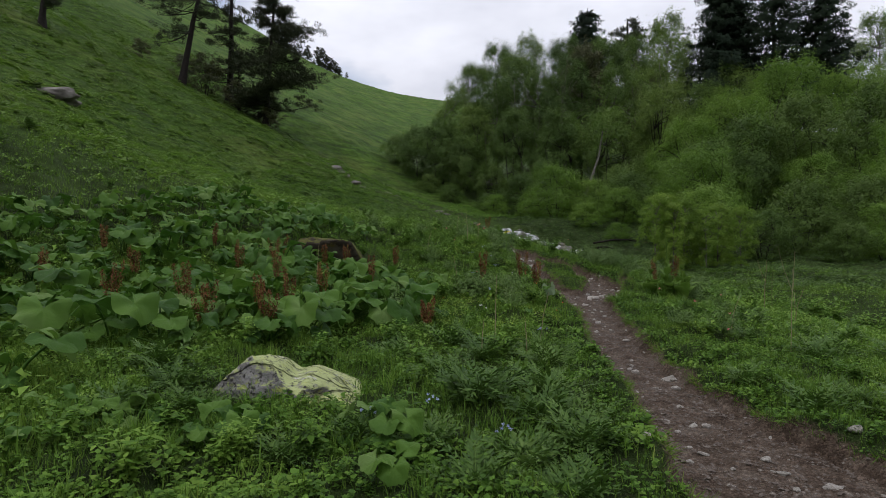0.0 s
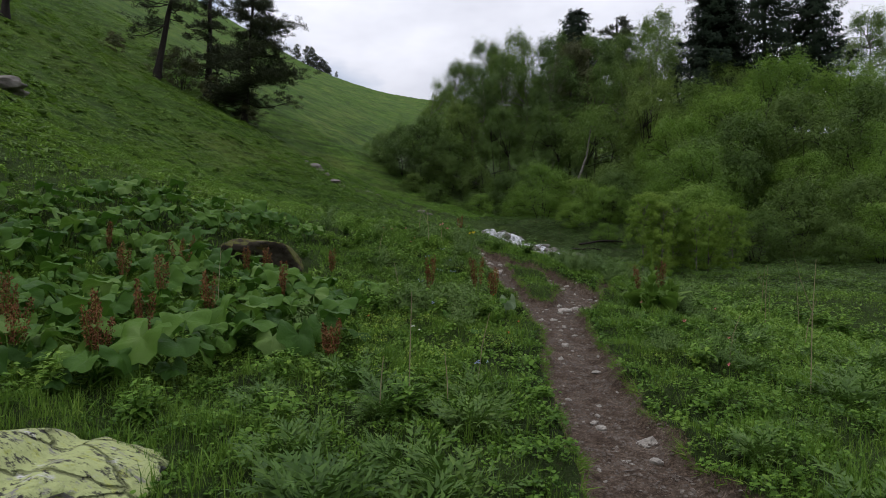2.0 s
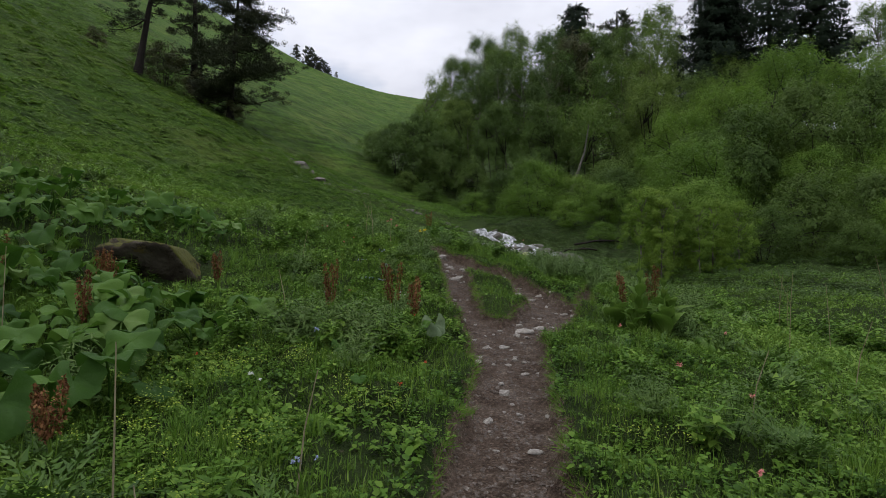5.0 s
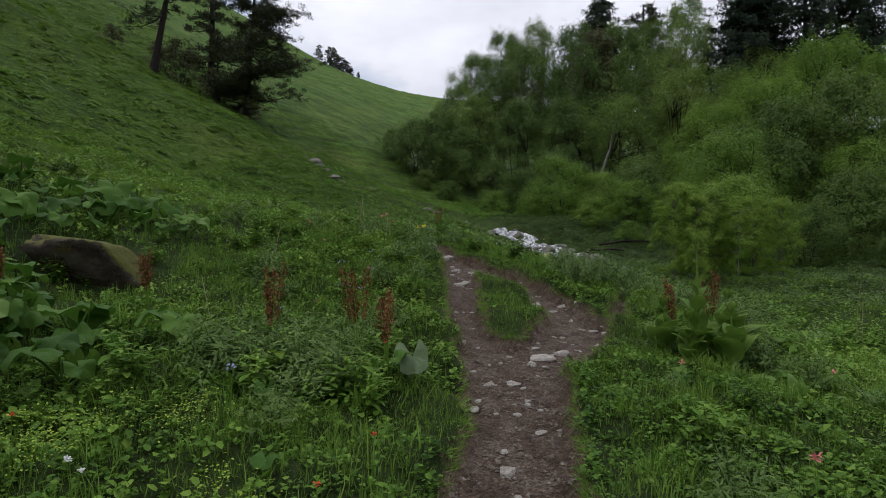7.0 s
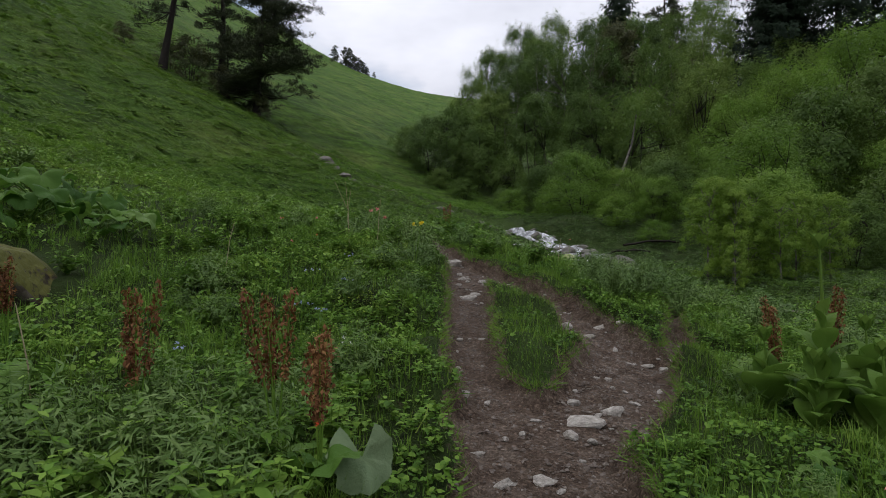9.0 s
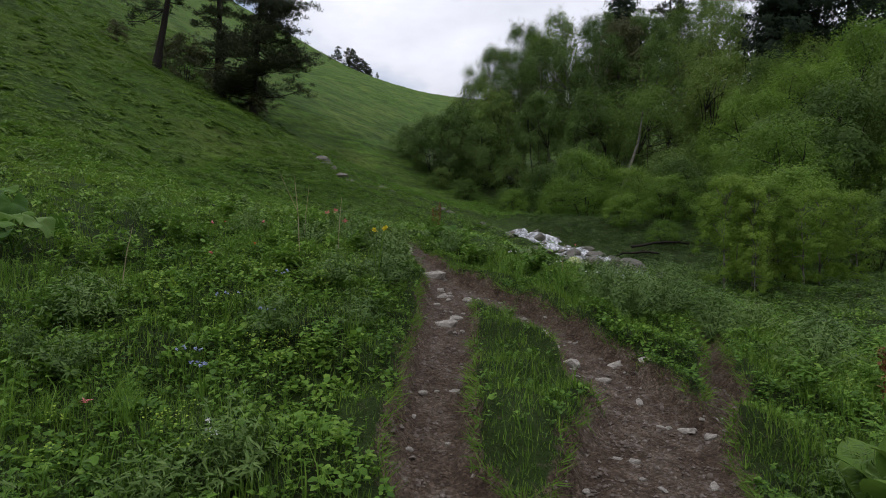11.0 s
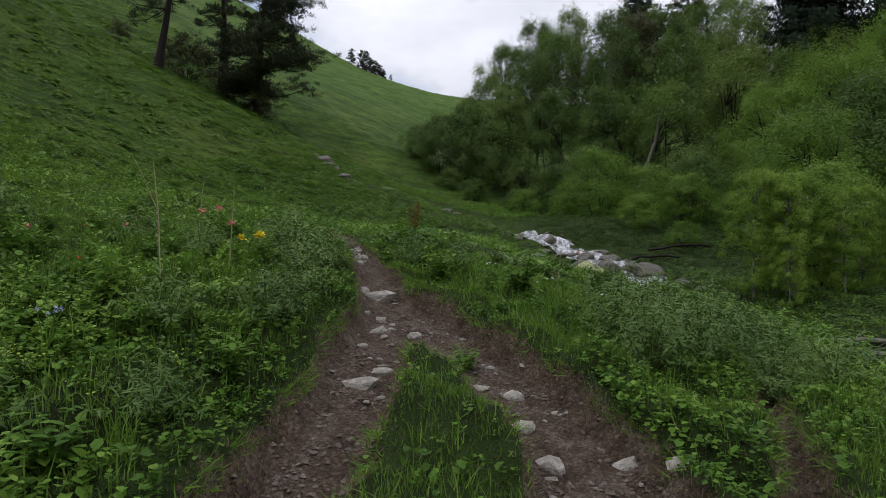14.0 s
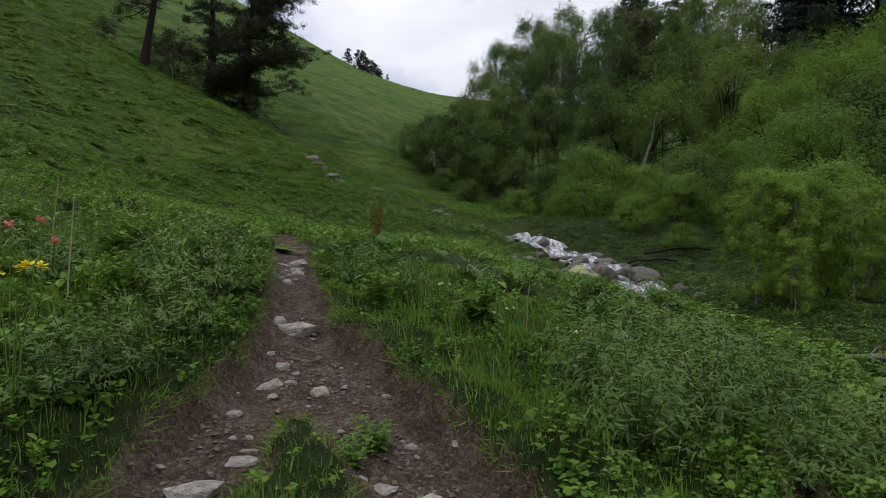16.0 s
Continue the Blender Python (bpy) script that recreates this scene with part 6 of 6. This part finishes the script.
def hanging_tufts():
    """Long turf that leans out over the worn edges of the path."""
    n = 260000
    x, y = rng.uniform(0.5, 5.8, n), rng.uniform(2.0, 21, n)
    m = trodden(x, y)
    keep = (m > 0.03) & (m < 0.42) & (wave(x, y, 0.7, 23) + rng.uniform(-0.5, 0.5, n) > -0.2)
    x, y = x[keep][:17000], y[keep][:17000]
    e = 0.06
    out = unit(np.stack([trodden(x + e, y) - trodden(x - e, y), trodden(x, y + e) - trodden(x, y - e), np.zeros(len(x))], -1))
    k = len(x)
    way = out * rng.uniform(0.4, 1.3, k)[:, None] + rng.normal(0, 0.35, (k, 3)) + np.array([0, 0, 0.55])
    h, w = rng.uniform(0.05, 0.14, k), rng.uniform(0.005, 0.009, k)
    g = Geo()
    scatter(g, SLIVER_V[:, [0, 2, 1]] * np.array([1, 1, -0.5]), SLIVER_T, np.stack([x, y, surface(x, y) - 0.005], -1), laid(np.cross(way, rng.normal(0, 1, (k, 3))), way), np.stack([w, h, h], -1))
    tagged(new("edge_grass", g.mesh("edge_grass", GRASS)), "long grass hanging over the path edge", "grass", kind="stuff")


hanging_tufts()


def rosette(seed, leaves=7, size=0.10, leaf=(CARD_V * np.array([1.25, 1, 1]), CARD_T)):
    r = np.random.default_rng(seed)
    g = Geo()
    h = r.uniform(0.3, 1.0, leaves) * size * 1.4
    scatter(g, *leaf, np.stack([r.normal(0, size * 0.4, leaves), r.normal(0, size * 0.4, leaves), h], -1), turns(r.uniform(0, 6.3, leaves), r.uniform(-0.5, 0.6, leaves)), size * r.uniform(0.5, 1.0, leaves))
    return np.concatenate(g.v), np.concatenate(g.t)


def herb_layer(name, label, n, xr, yr, near, reach, size, material, threshold, seed):
    x, y = rng.uniform(*xr, n), rng.uniform(*yr, n)
    d = walk_distance(x, y) + rng.normal(0, 0.35, n)
    keep = (d >= near) & (d < reach) & (trodden(x, y) < 0.15) & free_ground(x, y) & (wave(x, y, 1.9, seed) + rng.uniform(-0.5, 0.5, n) > threshold)
    # the strip between the two tracks is mostly grass
    keep &= ~((x > 2.2) & (x < 3.9) & (y > 12) & (y < 17.2)) | (rng.random(n) < 0.25)
    if near > 0:
        keep &= rng.random(n) > sstep(0.3, 1.0, (d - near) / (reach - near))
    x, y = x[keep], y[keep]
    g = Geo()
    which = rng.integers(0, 4, len(x))
    for k in range(4):
        q = which == k
        tv, tt = rosette(seed * 10 + k, 7, 0.10, (ROUND_V, ROUND_T)) if near == 0 else rosette(seed * 10 + k, 10, 0.08, (TRI_V, TRI_T))
        c = q.sum()
        scatter(g, tv, tt, np.stack([x[q], y[q], surface(x[q], y[q]) - 0.01], -1), turns(rng.uniform(0, 6.3, c), rng.normal(0, 0.15, c)), (rng.uniform(*size, c) * (1.0 + 0.35 * wave(x[q], y[q], 1.4, 36)))[:, None] * np.array([1, 1, 1.5]), unit(rng.normal(0, 0.3, (c, 3)) + np.array([0, 0, 1])))
    tagged(new(name, g.mesh(name, material, True)), label, "herbs", kind="stuff")


herb_layer("meadow_herbs", "low broad-leaved herbs between the grass", 88000, (-4.5, 8), (1.8, 22), 0, 3.6, (0.14, 0.46), HERB, -0.3, 31)
herb_layer("mantle_leaves", "rounded lady's mantle leaves in the meadow", 6500, (-2.6, 1.9), (7, 18.5), 0, 3.6, (0.30, 0.55), HERB, 0.15, 35)
herb_layer("meadow_herbs_beyond", "taller green herbs on the lower slope", 36000, (-20, 22), (3, 42), 3.6, 28, (0.5, 1.5), HERB, -0.25, 32)

herb_layer("bank_herbs", "low leafy herbs between the path and the stream", 15000, (3.4, 10.5), (1, 20), 3.2, 10, (0.35, 0.8), HERB, -0.4, 37)
herb_layer("side_herbs", "low leafy herbs beside the butterburs", 12000, (-8.5, -2.4), (2, 12), 2.8, 11, (0.4, 0.95), HERB, -0.5, 34)


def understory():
    """Herbs and seedlings on the far bank, their colour darkened for the wood's shade."""
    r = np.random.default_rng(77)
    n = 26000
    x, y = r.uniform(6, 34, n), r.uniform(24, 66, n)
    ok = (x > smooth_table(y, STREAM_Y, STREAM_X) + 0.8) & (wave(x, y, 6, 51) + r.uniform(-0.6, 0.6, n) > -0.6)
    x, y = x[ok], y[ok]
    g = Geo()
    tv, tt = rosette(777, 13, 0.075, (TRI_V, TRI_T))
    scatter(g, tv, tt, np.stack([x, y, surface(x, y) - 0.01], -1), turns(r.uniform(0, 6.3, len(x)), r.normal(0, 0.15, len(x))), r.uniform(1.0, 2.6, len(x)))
    tagged(new("understory", g.mesh("understory", SHADEDHERB, True)), "green herbs, darkened as if shaded, under the bushes across the stream", "herbs", kind="stuff")


understory()


def brook_meadow():
    """Coarse leafy growth over the flat ground between the slope and the stream."""
    r = np.random.default_rng(78)
    n = 36000
    x, y = r.uniform(-14, 11, n), r.uniform(15, 88, n)
    sx = wood_edge(y)
    ok = (x < sx - 0.8) & (trodden(x, y) < 0.1) & ((y > 24) | (x > 5.2)) & (wave(x, y, 5, 61) + r.uniform(-0.7, 0.7, n) > -0.3) & (y < 70 + np.maximum(-x, 0) * 0.5 + np.maximum(x, 0) * 3)
    x, y = x[ok], y[ok]
    g = Geo()
    for k in range(3):
        q = np.arange(len(x)) % 3 == k
        tv, tt = rosette(790 + k, 14, 0.075, (TRI_V, TRI_T))
        scatter(g, tv, tt, np.stack([x[q], y[q], surface(x[q], y[q]) - 0.01], -1), turns(r.uniform(0, 6.3, q.sum()), r.normal(0, 0.15, q.sum())), r.uniform(0.8, 2.1, q.sum()) * np.where(y[q] < 26, 0.42, 0.75 + 0.008 * y[q]))
    tagged(new("brook_herbs", g.mesh("brook_herbs", HERB, True)), "coarse green herbs on the flat beside the stream", "herbs", kind="stuff")


brook_meadow()


def slope_sward():
    """Long grass blown and combed downhill over the open slopes."""
    r = np.random.default_rng(99)
    n = 400000
    dist = 19 + 94 * r.random(n) ** 1.1
    a = r.uniform(-1.05, 0.55, n)
    x, y = 2.5 + dist * np.sin(a), 7 + dist * np.cos(a)
    ok = (x < smooth_table(y, STREAM_Y, STREAM_X) - 1.0) & (trodden(x, y) < 0.1)
    ok &= r.random(n) < 0.25 + 0.75 * (wave(x, y, 3.5, 41) + 0.6 * wave(x, y, 1.3, 43) > -0.15)
    ok &= y + r.normal(0, 1.5, n) < 57 - 1.21 * (x + 8)
    x, y, dist = x[ok], y[ok], dist[ok]
    n = len(x)
    up = unit(np.stack([land(x - 0.5, y) - land(x + 0.5, y), land(x, y - 0.5) - land(x, y + 0.5), np.ones(n)], -1))
    down = np.stack([up[:, 0], up[:, 1], -np.hypot(up[:, 0], up[:, 1]) * 0.4], -1) * 2.0 + r.normal(0, 0.4, (n, 3)) + np.array([0, 0, 0.3])
    face = unit(up + r.normal(0, 0.18, (n, 3)))
    size = (0.16 + 0.0040 * dist) * r.uniform(0.6, 1.5, n)
    g = Geo()
    scatter(g, SLIVER_V[:, [0, 2, 1]] * np.array([0.15, 1, 0.35]), SLIVER_T[:, ::1], np.stack([x, y, surface(x, y) + 0.04], -1), laid(face, down), size)
    tagged(new("slope_grass", g.mesh("slope_grass", HILLGRASS)), "long green grass combed down the mountain slope", "grass", kind="stuff")


slope_sward()


def tussocks():
    """Shaggy tussocks that roughen the open slope."""
    r = np.random.default_rng(101)
    n = 26000
    dist = 15 + 75 * r.random(n) ** 0.9
    a = r.uniform(-1.05, 0.25, n)
    x, y = 2.5 + dist * np.sin(a), 7 + dist * np.cos(a)
    ok = (x < np.minimum(smooth_table(y, STREAM_Y, STREAM_X) - 2.0, 0.5)) & (y < 62 - 1.21 * (x + 8)) & (wave(x, y, 4.5, 81) + 0.7 * wave(x, y, 1.7, 83) + r.uniform(-0.4, 0.4, n) > 0.1)
    x, y = x[ok], y[ok]
    g, m = Geo(), 16
    for k in range(4):
        b = r.uniform(0, 6.3, m)
        out = r.uniform(0.1, 1, m)
        pos = np.stack([np.cos(b) * out * 0.35, np.sin(b) * out * 0.35, np.zeros(m)], -1)
        way = np.stack([np.cos(b) * out, np.sin(b) * out, np.full(m, 0.75)], -1)
        face = unit(np.stack([np.cos(b) * out, np.sin(b) * out, np.full(m, 1.3)], -1) + r.normal(0, 0.2, (m, 3)))
        t = Geo()
        scatter(t, SLIVER_V[:, [0, 2, 1]] * np.array([0.30, 1, -0.3]), SLIVER_T, pos, laid(face, way), r.uniform(0.5, 1.0, m), face)
        q = np.arange(len(x)) % 4 == k
        c = int(q.sum())
        turn = turns(r.uniform(0, 6.3, c), np.zeros(c))
        scatter(g, np.concatenate(t.v), np.concatenate(t.t), np.stack([x[q], y[q], surface(x[q], y[q]) - 0.03], -1), turn, r.uniform(0.25, 0.62, c)[:, None] * np.array([1.2, 1.2, 0.9]))
        g.facing[-1] = np.einsum("nij,kj->nki", turn, np.concatenate(t.facing)).reshape(-1, 3)
    tagged(new("tussocks", g.mesh("tussocks", HILLGRASS)), "shaggy green grass tussocks over the mountain slope", "grass", kind="stuff")


tussocks()
